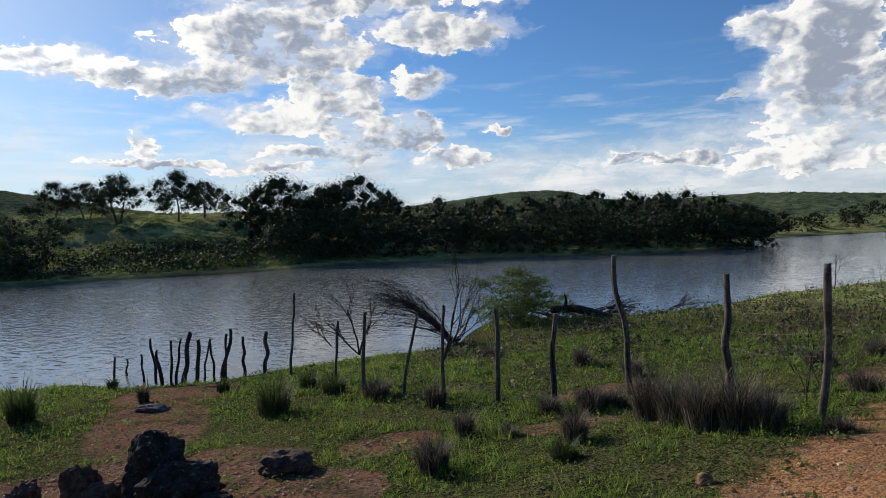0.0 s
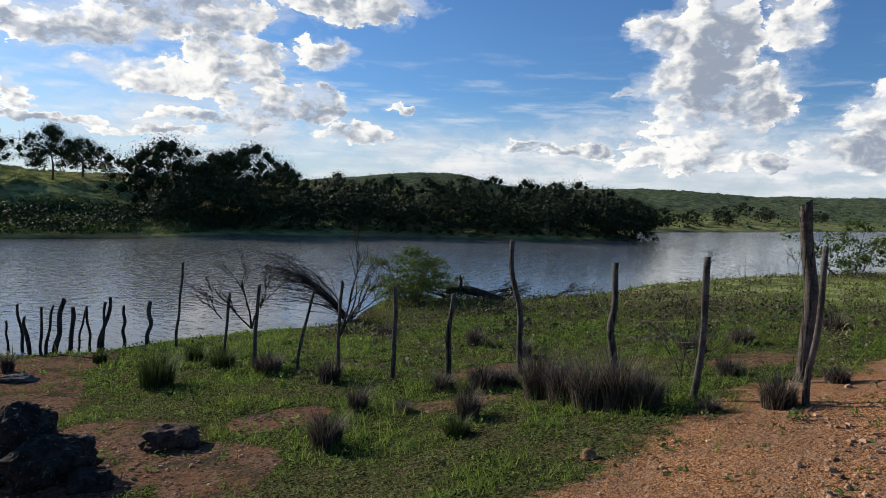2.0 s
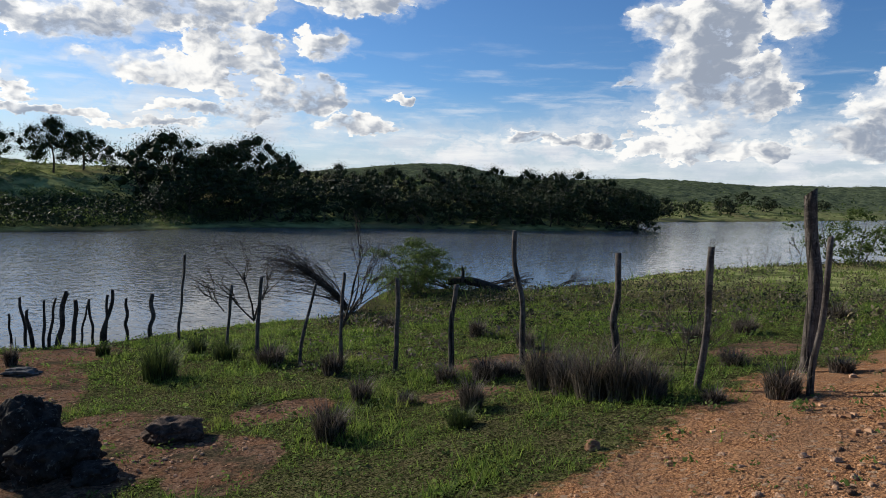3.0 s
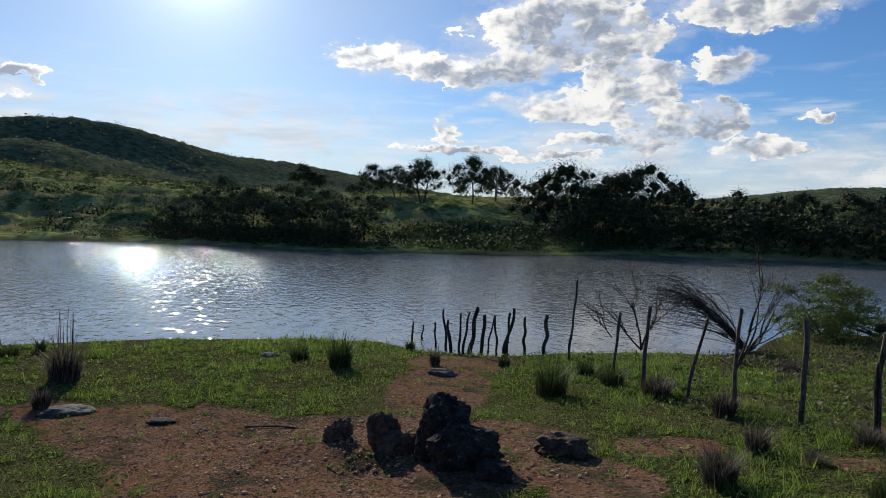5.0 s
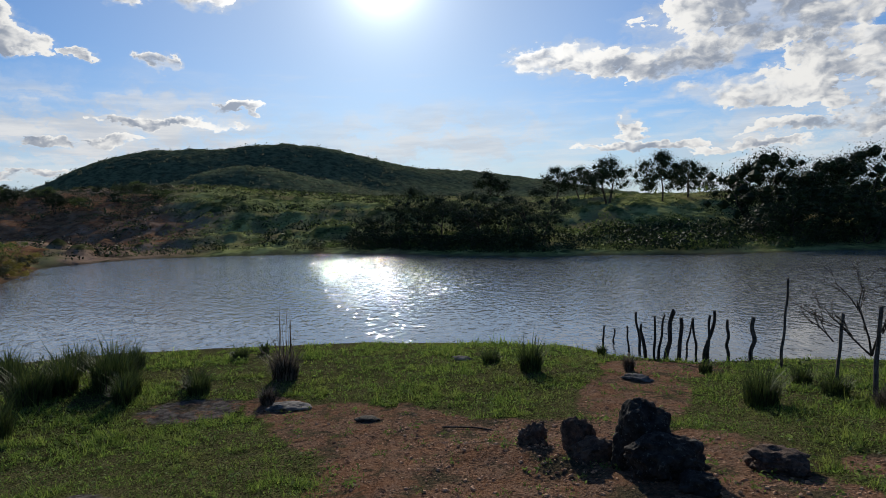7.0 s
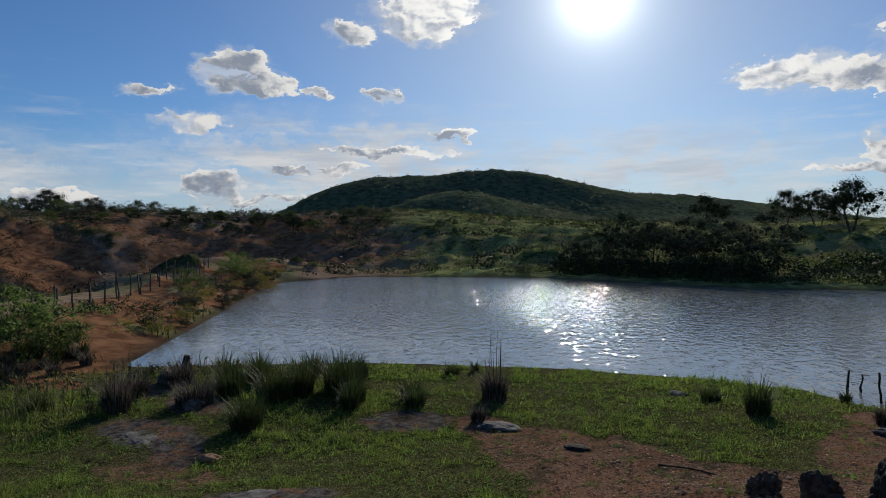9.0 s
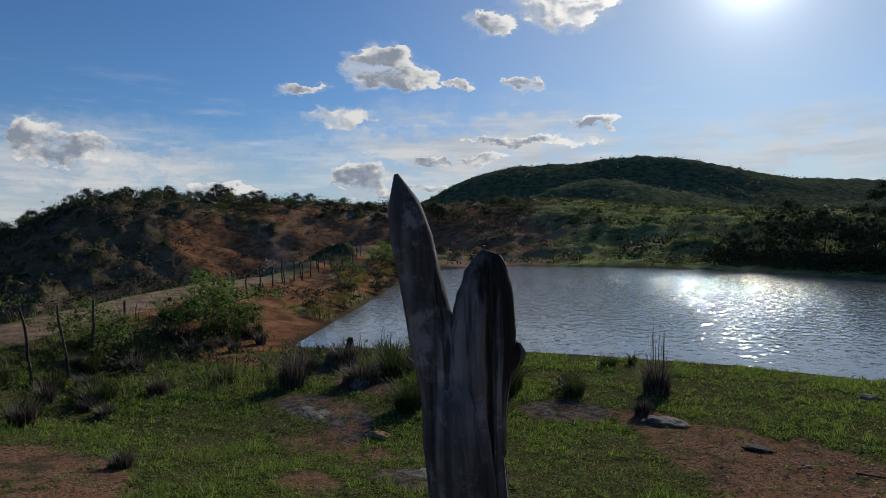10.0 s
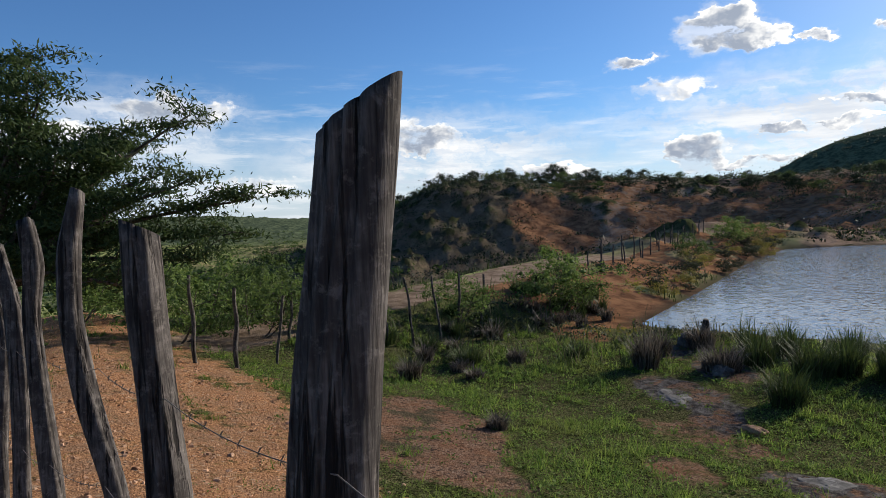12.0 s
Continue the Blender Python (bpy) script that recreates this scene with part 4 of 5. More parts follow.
ob, c, body = near_post("forked_post", [(-0.902, -0.318, 1.313), (-0.906, -0.326, 1.38), (-0.909, -0.33, 1.425), (-0.91, -0.331, 1.45)], [0.0385, 0.038, 0.032, 0.010],
                        "dark weathered forked post with a pointed prong", sides=48, seed=11, uneven=0.06, grooves=7, flat=0.85, rings=50)
arm = loft([np.array(p) - c for p in ((-0.908, -0.332, 1.36), (-0.913, -0.34, 1.416), (-0.919, -0.353, 1.483), (-0.926, -0.366, 1.552), (-0.929, -0.372, 1.584), (-0.931, -0.378, 1.612))],
           [0.026, 0.024, 0.0215, 0.0205, 0.015, 0.002], 32, 12, 0.07, 6, rings=40)
stub = loft([np.array(p) - c for p in ((-0.903, -0.316, 1.36), (-0.903, -0.314, 1.416), (-0.902, -0.308, 1.467), (-0.902, -0.306, 1.498), (-0.903, -0.308, 1.520), (-0.906, -0.314, 1.533))],
            [0.03, 0.031, 0.031, 0.029, 0.024, 0.010], 32, 13, 0.08, 6, 0.7, 60, flat=0.8, rings=40)
knob = loft([np.array(p) - c for p in ((-0.898, -0.300, 1.438), (-0.892, -0.282, 1.449), (-0.888, -0.273, 1.454))], [0.018, 0.012, 0.006], 14, 14, 0.05, 0, rings=9)
part("post_body", mesh_np("post_body", *joined([body, arm, stub]), WOOD_FORK), ob)
part("knot", mesh_np("knot", *knob, WOOD_FORK), ob)


def wire_between(name, a, b, sag, label, barbs=True):
    a, b = np.array(a), np.array(b)
    n = 24
    k = np.linspace(0, 1, n)[:, None]
    line = a + (b - a) * k
    line[:, 2] -= (sag * 4 * k * (1 - k))[:, 0]
    pieces = [loft(line, [0.0014] * n, 5, 1, 0.0, rings=n, close=False)]
    if barbs:
        length = np.linalg.norm(b - a)
        for i in range(1, int(length / 0.11)):
            p = a + (b - a) * (i * 0.11 / length)
            p[2] -= sag * 4 * (i * 0.11 / length) * (1 - i * 0.11 / length)
            for s in (1, -1):
                pieces.append(loft([p + np.array([0.004 * s, 0.006, 0.011]), p, p + np.array([-0.006, 0.004 * s, -0.011])], [0.0009, 0.0013, 0.0009], 4, 1, 0.0, rings=3, close=False))
    mid = (a + b) / 2
    v, f = joined(pieces)
    solid(name, mesh_np(name, v - mid, f, m_wire), tuple(mid), label=label, category="wire", group="strands of barbed wire")


ROW = [(-0.90, -0.31), (-1.90, -1.38), (-2.56, -2.08), (-3.22, -2.75), (-3.73, -3.40), (-4.26, -3.99), (-4.96, -4.74)]
THICK = [0.044, 0.086, 0.062, 0.048, 0.05, 0.05, 0.06]


def tie(i, z0, drop):
    """Where a strand is nailed to the lake side of a post."""
    x, y = ROW[i]
    away = math.hypot(-0.6 - x, -0.9 - y)
    return x + (-0.6 - x) / away * THICK[i], y + (-0.9 - y) / away * THICK[i], z0 - (0.1 if i == 0 else drop * (i - 1))


for z0, drop in ((1.09, 0.07), (0.72, 0.12), (0.35, 0.14)):
    for i in range(len(ROW) - 1):
        wire_between("barbed_wire", tie(i, z0, drop), tie(i + 1, z0, drop), 0.03, "thin sagging barbed wire between weathered posts")
for k in (0.45, 0.8, 0.62):
    for (ax, ay, ah, _, _), (bx, by, bh, _, _) in zip(FENCE[2:9], FENCE[3:10]):
        wire_between("fence_wire", (ax, ay, ground_z(ax, ay) + 1.4 * k), (bx, by, ground_z(bx, by) + 1.4 * k), 0.04, "thin rusty fence wire between grey posts", barbs=False)

# ---------------------------------------------------------------- posts farther off, on the meadow and the dam
FAR_POSTS = [(-13.06, -7.59, 1.72, -0.08, 0.085), (-13.2, -6.78, 1.6, -0.03, 0.09), (-14.7, -6.61, 1.5, 0.2, 0.06), (-18.1, -4.86, 1.5, 0.0, 0.07), (-18.6, -4.2, 1.9, -0.25, 0.07),
             (-19.6, -3.6, 1.9, -0.22, 0.07), (-20.8, -3.2, 1.8, 0.05, 0.08), (-22.0, -2.6, 1.7, 0.1, 0.07), (-17.9, -6.0, 1.3, 0.05, 0.07), (-18.0, -7.2, 1.3, 0.1, 0.07), (-16.6, -7.0, 1.2, 0.1, 0.07)]
for i, (x, y, h, lean, w) in enumerate(FAR_POSTS):
    ob = solid("fence_post", bent_post(90 + i, h, lean, w, 4), (x, y, ground_z(x, y)), 100, label="thin grey fence post on the grassy slope", category="post", group="posts of the slope fence")
for i in range(26):
    k = i / 25
    x, y = -30 - 30 * k, 0.2 + 13.4 * k + 0.25 * math.sin(i * 2.1)
    solid("fence_post", bent_post(120 + i, 1.25 + 0.2 * math.sin(i * 1.7), 0.1 * math.sin(i), 0.085, 2, 7, 0), (x, y, ground_z(x, y)), i * 40,
          label="thin upright grey post on the earth dam", category="post", group="posts of the dam fence")

# ---------------------------------------------------------------- rocks
def place_rock(name, seed, x, y, w, d, h, mat, label, turn=0.0, rough=0.25, sink=0.02, cuts=5):
    solid(name, rock_mesh(seed, w, d, h, mat, rough, cuts), (x, y, ground_z(x, y) - sink), turn, label, "rock")


place_rock("boulder", 1, -3.12, 6.95, 0.62, 0.55, 0.80, ROCK_DARK, "black weathered boulder with pale lichen on bare soil", 20, 0.19, 0.05, 6)
place_rock("boulder", 2, -2.76, 6.70, 0.78, 0.6, 0.46, ROCK_DARK, "low dark mossy rock leaning against the boulder", 60, 0.22, 0.06, 6)
place_rock("boulder", 21, -2.32, 6.42, 0.4, 0.36, 0.2, ROCK_DARK, "small dark rock at the boulder's foot", 15, 0.22, 0.04)
place_rock("boulder", 3, -3.98, 7.05, 0.34, 0.28, 0.46, ROCK_BROWN, "jagged brown lump of earthy rock on bare soil", 0, 0.35, 0.05)
place_rock("boulder", 22, -3.72, 6.95, 0.5, 0.36, 0.27, ROCK_BROWN, "crumbling brown rock beside a jagged one", 40, 0.32, 0.05)
place_rock("boulder", 4, -4.62, 7.05, 0.36, 0.3, 0.30, ROCK_BROWN, "rounded brown rock on an earth mound", 30, 0.4, 0.05)
place_rock("boulder", 5, -3.5, 7.4, 0.26, 0.2, 0.17, ROCK_BROWN, "small angular brown rock on bare soil", 30, 0.35)
place_rock("rock_slab", 6, -1.95, 7.8, 0.62, 0.5, 0.26, ROCK_BROWN, "flat brown rock slab in the grass", 10, 0.3)
place_rock("flat_stone", 7, -8.23, 7.6, 0.45, 0.3, 0.09, ROCK_DARK, "flat dark stone on bare soil", 10, 0.3, 0.02, 4)
place_rock("flat_stone", 8, -10.5, 7.7, 0.8, 0.5, 0.14, ROCK_GREY, "low grey stone at the foot of a tussock", 30, 0.3, 0.04, 4)
place_rock("flat_stone", 9, -5.75, 12.8, 0.6, 0.3, 0.14, ROCK_GREY, "flat pale stone beside a dry tuft", 0, 0.3, 0.02, 4)
place_rock("flat_stone", 10, -12.0, 2.54, 0.42, 0.3, 0.12, ROCK_RED, "flat reddish stone lying in the grass", 20, 0.3, 0.02, 4)
place_rock("stone", 11, 2.03, 5.22, 0.12, 0.11, 0.10, ROCK_RED, "pale orange stone at the road's edge", 0, 0.25, 0.02, 4)
place_rock("flat_stone", 12, -10.29, 12.73, 0.5, 0.3, 0.10, ROCK_GREY, "flat grey stone in short grass", 0, 0.3, 0.02, 4)
place_rock("rock_slab", 13, -8.7, 2.6, 1.2, 0.8, 0.055, ROCK_GREY, "flat grey outcrop with cracks in the turf", 50, 0.35, 0.06)
place_rock("rock_slab", 14, -14.1, 1.7, 1.2, 0.6, 0.08, ROCK_GREY, "low grey outcrop in the turf", 10, 0.35, 0.05)
place_rock("boulder", 15, -19.4, 3.2, 0.62, 0.5, 0.42, ROCK_GREY, "pale grey boulder near the shore", 0, 0.35, 0.05, 4)
place_rock("boulder", 16, -15.9, 3.1, 0.5, 0.4, 0.3, ROCK_GREY, "grey rock between tussocks", 0, 0.35, 0.05, 4)
RUBBLE = [rock_mesh(40 + i, 1.0, 0.7, 0.5, (ROCK_PALE, ROCK_RED, ROCK_PALE)[i], 0.45, 3) for i in range(3)]
rng = np.random.default_rng(19)
for i in range(64):
    if i < 40:
        x, y, size = rng.normal(3.05, 0.42), rng.normal(3.9, 0.28), rng.uniform(0.02, 0.075)
    elif i < 52:
        x, y, size = rng.uniform(3.6, 7.0), rng.uniform(4.4, 6.4), rng.uniform(0.03, 0.09)
    else:
        x, y, size = rng.uniform(-7.5, -4.0), rng.uniform(-4.6, -2.2), rng.uniform(0.03, 0.09)
    ob = solid("stone", RUBBLE[i % 3], (x, y, ground_z(x, y) - 0.01), rng.uniform(0, 360), "loose reddish stone on the gravel road" if i % 3 == 1 else "loose orange stone on the gravel road", "stone", "loose stones on the road")
    ob.scale = (size, size, size)
sv, sf = loft([(0, 0, -0.1), (0.03, 0, 0.4), (0.08, 0.02, 0.68)], [0.16, 0.13, 0.09], 14, 5, 0.15, 4, rings=14)
solid("tree_stump", mesh_np("tree_stump", sv, sf, WOOD_DARK), (-19.9, 3.75, ground_z(-19.9, 3.75)), label="short black burnt stump beside pale rocks", category="stump")
tw, tf = loft([(0, 0, 0.03), (0.5, 0.12, 0.06), (1.1, 0.1, 0.05), (1.5, 0.3, 0.04)], [0.015, 0.013, 0.011, 0.006], 6, 4, 0.2, rings=18)
solid("fallen_branch", mesh_np("fallen_branch", tw, tf, WOOD_DARK), (-6.6, 7.6, ground_z(-6.6, 7.6)), 10, label="thin dark fallen branch on bare soil", category="branch")

# ---------------------------------------------------------------- tussocks
def tussock_mesh(seed, high, wide, mat, count=170, stalks=0, thick=0.016):
    rng = np.random.default_rng(seed)
    r, a = np.sqrt(rng.uniform(0, 1, count)) * wide * 0.36, rng.uniform(0, 2 * np.pi, count)
    b = np.stack([np.cos(a) * r, np.sin(a) * r, np.full(count, -0.03)], 1)
    h = (0.75 + 0.5 * rng.uniform(0, 1, count) ** 2) * high * rng.uniform(0.25, 1.12, count) * (1 - 0.35 * (r / (wide * 0.4 + 1e-6)) ** 2)
    v, f = blades(b, h, np.full(count, thick), rng, 0.34 + 0.2 * wide / high, a + rng.normal(0, 0.8, count))
    if stalks:
        a2 = rng.uniform(0, 2 * np.pi, stalks)
        b2 = np.stack([np.cos(a2) * wide * 0.2, np.sin(a2) * wide * 0.2, np.zeros(stalks)], 1)
        v2, f2 = blades(b2, high * rng.uniform(1.2, 1.95, stalks), np.full(stalks, thick * 1.25), rng, 0.08)
        v, f = joined([(v, f), (v2, f2)])
    return mesh_np("tussock", v, f, mat, smooth=False)


def blade(x, y):
    """Coarser blades on the tussocks by the shore than on those near the road."""
    return 0.009 * min(3.4, max(1.0, math.hypot(x, y) / 7.5))


GREEN_TUFTS = [(-18.6, 4.6, 0.9, 0.9), (-17.9, 5.2, 0.95, 0.8), (-16.9, 4.2, 0.95, 0.9), (-18.3, 6.9, 0.8, 0.8), (-19.2, 5.6, 0.8, 0.7), (-17.2, 7.9, 0.7, 0.6), (-17.22, 6.14, 0.85, 0.8), (-16.02, 6.86, 1.15, 1.1), (-14.33, 6.4, 0.83, 0.6), (-13.99, 7.69, 0.5, 0.6), (-16.06, 10.24, 0.38, 0.6), (-16.07, 11.04, 0.4, 0.3),
               (-7.97, 12.27, 0.88, 0.62), (-9.35, 12.69, 0.41, 0.54), (-8.23, 16.2, 0.38, 0.31), (-3.08, 11.62, 0.8, 0.7), (-4.91, 14.4, 0.38, 0.33), (-2.91, 13.69, 0.45, 0.45),
               (-13.58, 3.64, 0.9, 0.85), (-15.69, 4.92, 1.1, 1.1), (-15.87, 5.65, 1.06, 0.8), (-15.31, 6.41, 1.2, 1.0), (-13.81, 6.01, 0.77, 0.5), (-13.25, 7.38, 0.65, 0.6),
               (-17.8, 0.07, 0.44, 0.6), (-16.45, 7.2, 0.6, 0.9), (1.18, 6.72, 0.27, 0.34), (-2.22, 12.87, 0.48, 0.54), (-18.13, -4.96, 0.5, 0.8)]
DRY_TUFTS = [(-12.83, 9.32, 0.95, 0.78), (-11.27, 7.73, 0.45, 0.36), (-6.3, 13.62, 0.48, 0.25), (-0.19, 10.69, 0.5, 0.4), (-0.17, 6.92, 0.51, 0.4), (0.2, 8.52, 0.4, 0.3), (1.42, 7.37, 0.46, 0.32),
             (1.42, 9.18, 0.33, 0.36), (2.87, 14.03, 0.52, 0.4), (0.75, 8.11, 0.18, 0.3), (-1.29, 11.87, 0.5, 0.6), (1.14, 16.59, 0.36, 0.57), (2.43, 7.9, 0.78, 0.5), (2.55, 7.3, 0.62, 0.5),
             (2.66, 6.85, 0.70, 0.46), (2.90, 6.6, 0.74, 0.44), (3.12, 6.45, 0.52, 0.46)]
DRY_TUFTS_FAR = [(-18.9, 3.4, 0.9, 0.9), (-18.2, 2.2, 0.8, 0.8), (3.55, 5.93, 0.2, 0.25), (4.15, 5.75, 0.41, 0.4), (4.92, 7.76, 0.29, 0.44), (10.21, 12.36, 0.47, 0.71), (5.39, 6.49, 0.25, 0.31), (2.3, 9.09, 0.32, 0.48), (1.96, 9.05, 0.4, 0.48),
                 (3.4, 12.1, 0.43, 0.43), (7.31, 11.15, 0.42, 0.52), (6.12, 10.81, 0.4, 0.6), (-16.29, 3.21, 0.75, 1.1), (-17.3, -3.7, 0.61, 0.52), (-17.28, -1.4, 0.49, 0.56),
                 (-16.65, 1.61, 1.1, 0.78), (-10.83, -1.59, 0.3, 0.42), (-18.0, -7.04, 0.54, 0.68)]
rng = np.random.default_rng(77)
for i in range(34):
    k, off = rng.uniform(0, 1), rng.uniform(2.2, 5.6)
    GREEN_TUFTS.append((-17.5 - 13 * k + 0.40 * off, -8.2 + 5.5 * k + 0.92 * off, rng.uniform(0.3, 0.7), rng.uniform(0.4, 0.8)))
    if i % 2:
        DRY_TUFTS_FAR.append((-17.0 - 12 * k + 0.40 * off + 0.7, -8.0 + 5.2 * k + 0.92 * off, rng.uniform(0.3, 0.65), rng.uniform(0.4, 0.7)))
for i, (x, y, h, w) in enumerate(GREEN_TUFTS):
    ob = solid("tussock", tussock_mesh(i, h, w, GRASS_TALL, int((150 + 260 * w) * 0.022 / blade(x, y)), thick=blade(x, y)), (x, y, ground_z(x, y)), label="green tussock of long grass on the bank", category="grass tuft", group="tussocks")
    part("dead_base", tussock_mesh(90 + i, h * 0.58, w * 0.8, TUSSOCK_DARK, int((110 + 200 * w) * 0.022 / blade(x, y)), thick=blade(x, y)), ob, "matted dead blades coloured dark for shade")
for i, (x, y, h, w) in enumerate(DRY_TUFTS + DRY_TUFTS_FAR):
    ob = solid("tussock", tussock_mesh(50 + i, h, w, TUSSOCK_DRY, int((150 + 260 * w) * 0.022 / blade(x, y)), 14 if i == 0 else 0, blade(x, y)), (x, y, ground_z(x, y)),
          label="dense dark tussock with tall dry stalks" if i == 0 else "dry brown tussock in short grass", category="grass tuft", group="tussocks")
    part("dead_base", tussock_mesh(150 + i, h * 0.72, w * 0.86, TUSSOCK_DARK, int((150 + 260 * w) * 0.022 / blade(x, y)), thick=blade(x, y)), ob, "matted dead blades coloured dark for shade")

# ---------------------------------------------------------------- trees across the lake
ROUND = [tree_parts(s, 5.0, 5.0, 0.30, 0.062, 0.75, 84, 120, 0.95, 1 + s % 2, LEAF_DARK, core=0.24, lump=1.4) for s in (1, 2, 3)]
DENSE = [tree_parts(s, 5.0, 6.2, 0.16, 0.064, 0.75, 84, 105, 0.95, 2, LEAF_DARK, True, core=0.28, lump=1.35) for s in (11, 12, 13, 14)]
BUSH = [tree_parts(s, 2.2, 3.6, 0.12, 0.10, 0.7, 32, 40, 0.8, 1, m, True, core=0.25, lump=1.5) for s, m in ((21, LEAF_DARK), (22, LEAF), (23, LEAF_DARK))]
SHRUB = [tree_parts(s, 1.4, 1.9, 0.10, 0.036, 0.55, 60, 58, 0.8, 3, m, True, 0.035, core=0.2, lump=1.15) for s, m in ((31, LEAF_LIGHT), (32, LEAF))]
YELLOW_SHRUB = tree_parts(33, 1.2, 1.7, 0.10, 0.045, 0.55, 40, 40, 0.8, 3, LEAF_YELLOW, True, 0.035)
WEED_SHRUB = tree_parts(34, 1.1, 1.4, 0.10, 0.045, 0.5, 40, 40, 0.9, 3, LEAF_GREY, True, 0.035)
AIRY = [tree_parts(s, 5.0, 5.4, 0.22, 0.058, 0.75, 80, 105, 0.9, 2, LEAF_BANK, core=0.22, lump=1.35) for s in (41, 42, 43)]
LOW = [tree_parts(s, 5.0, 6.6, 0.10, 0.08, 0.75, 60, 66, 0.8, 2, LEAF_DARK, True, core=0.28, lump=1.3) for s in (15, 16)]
HILL_TREES = [(-65.9, 90.7, 5.6), (-50.4, 86.5, 4.8), (-50.0, 93.6, 5.1), (-40.3, 82.7, 6.2), (-34.0, 85.6, 6.4), (-33.0, 92.3, 5.3), (-52.6, 182.6, 4.5), (-58, 178, 4.0)]
for i, (x, y, h) in enumerate(HILL_TREES):
    plant("tree", ROUND[i % 3], x, y, i * 77, h / 5.0, "dark round-crowned tree on the grassy hill", group="trees on the hill")
GROVE = [(-18.3, 73.8, 7.6), (-16.5, 78.3, 7.2), (-12.7, 77.0, 6.9), (-10.7, 83.3, 7.5), (-6.6, 81.7, 5.2), (-0.6, 84.0, 4.6), (3.4, 80.0, 4.7), (6.4, 83.8, 4.9), (10.4, 81.4, 5.2),
         (15.2, 84.7, 5.5), (19.4, 83.8, 5.6), (24.2, 84.6, 6.0), (26.4, 79.8, 5.7), (31.0, 84.5, 6.4), (32.9, 79.5, 5.5), (34.6, 76.5, 4.8)]
for i, (x, y, h) in enumerate(GROVE):
    plant("tree", DENSE[i % 4], x, y, i * 67, h / 5.0, "dense dark tree in the lakeside grove", group="trees of the grove")
for i in range(30):
    k = i / 29
    x = -16 + 51 * k
    y = 66.2 + 4.5 * k + (3.4 if i % 2 else 0.2) + 2.5 * math.exp(-((x + 14) / 6) ** 2) * -1
    h = 3.2 + 1.0 * math.sin(i * 2.3) + (0.9 if i % 2 else 0)
    plant("tree", LOW[(i + 1) % 2], x, y + 0.6, i * 49, h / 5.0, "low dark tree leaning over the water", group="trees of the grove")
WEST = [(-53.2, 50.6, 3.2), (-52.8, 54.0, 4.0), (-50.8, 55.9, 5.6), (-47.2, 56.1, 4.6), (-44.6, 57.5, 5.0), (-41.6, 56.0, 5.0), (-39.4, 57.6, 4.6), (-35.2, 57.0, 5.4)]
for i, (x, y, h) in enumerate(WEST):
    plant("tree", AIRY[i % 3], x, y, i * 57, h / 5.0, "dark bushy tree on the far bank", group="trees on the far bank")
for i in range(17):
    x, y = -54 + 1.35 * i, 49.6 + 0.16 * i + 0.9 * math.sin(i * 2.1)
    plant("bush", LOW[i % 2], x, y, i * 83, (1.9 + 0.5 * math.sin(i * 1.3)) / 5.0, "dark low bush hanging over the far waterline", "bush", "bushes at the far waterline")
EAST = [(44, 100, 4.0), (50, 106, 4.2), (57, 112, 3.6), (66, 118, 3.2), (75, 122, 3.0), (92, 150, 4.0), (110, 160, 4.2), (88, 210, 4.5), (130, 200, 4.5), (150, 190, 4)]
for i, (x, y, h) in enumerate(EAST):
    plant("tree", DENSE[i % 4], x, y, i * 37, h / 5.0, "green bushy tree on the flat far shore", group="trees on the flat shore")
# scattered bushes on the slopes
rng = np.random.default_rng(5)
for i in range(70):
    a, r = radians(62 + 43 * i / 69 + rng.uniform(-0.6, 0.6)), rng.uniform(124, 150)
    x, y = -r * math.sin(a), r * math.cos(a)
    plant("bush", BUSH[i % 3], x, y, i * 31, rng.uniform(0.45, 0.95) * (1.0 + 0.4 * math.exp(-((math.degrees(a) - 90) / 9) ** 2)), "dark scrub bush on the dry hillside", "bush", "bushes on the hillside")
for yaw, r, s in ((88.2, 140, 1.25), (103, 150, 1.2), (101.3, 152, 1.35), (70, 120, 0.9), (73, 128, 0.8), (92, 132, 0.85), (95, 128, 0.7), (85, 136, 0.8)):
    a = radians(yaw)
    plant("tree", ROUND[int(r) % 3], -r * math.sin(a), r * math.cos(a), r, s * 0.72, "small tree on the ridge against the sky", group="trees on the ridge")


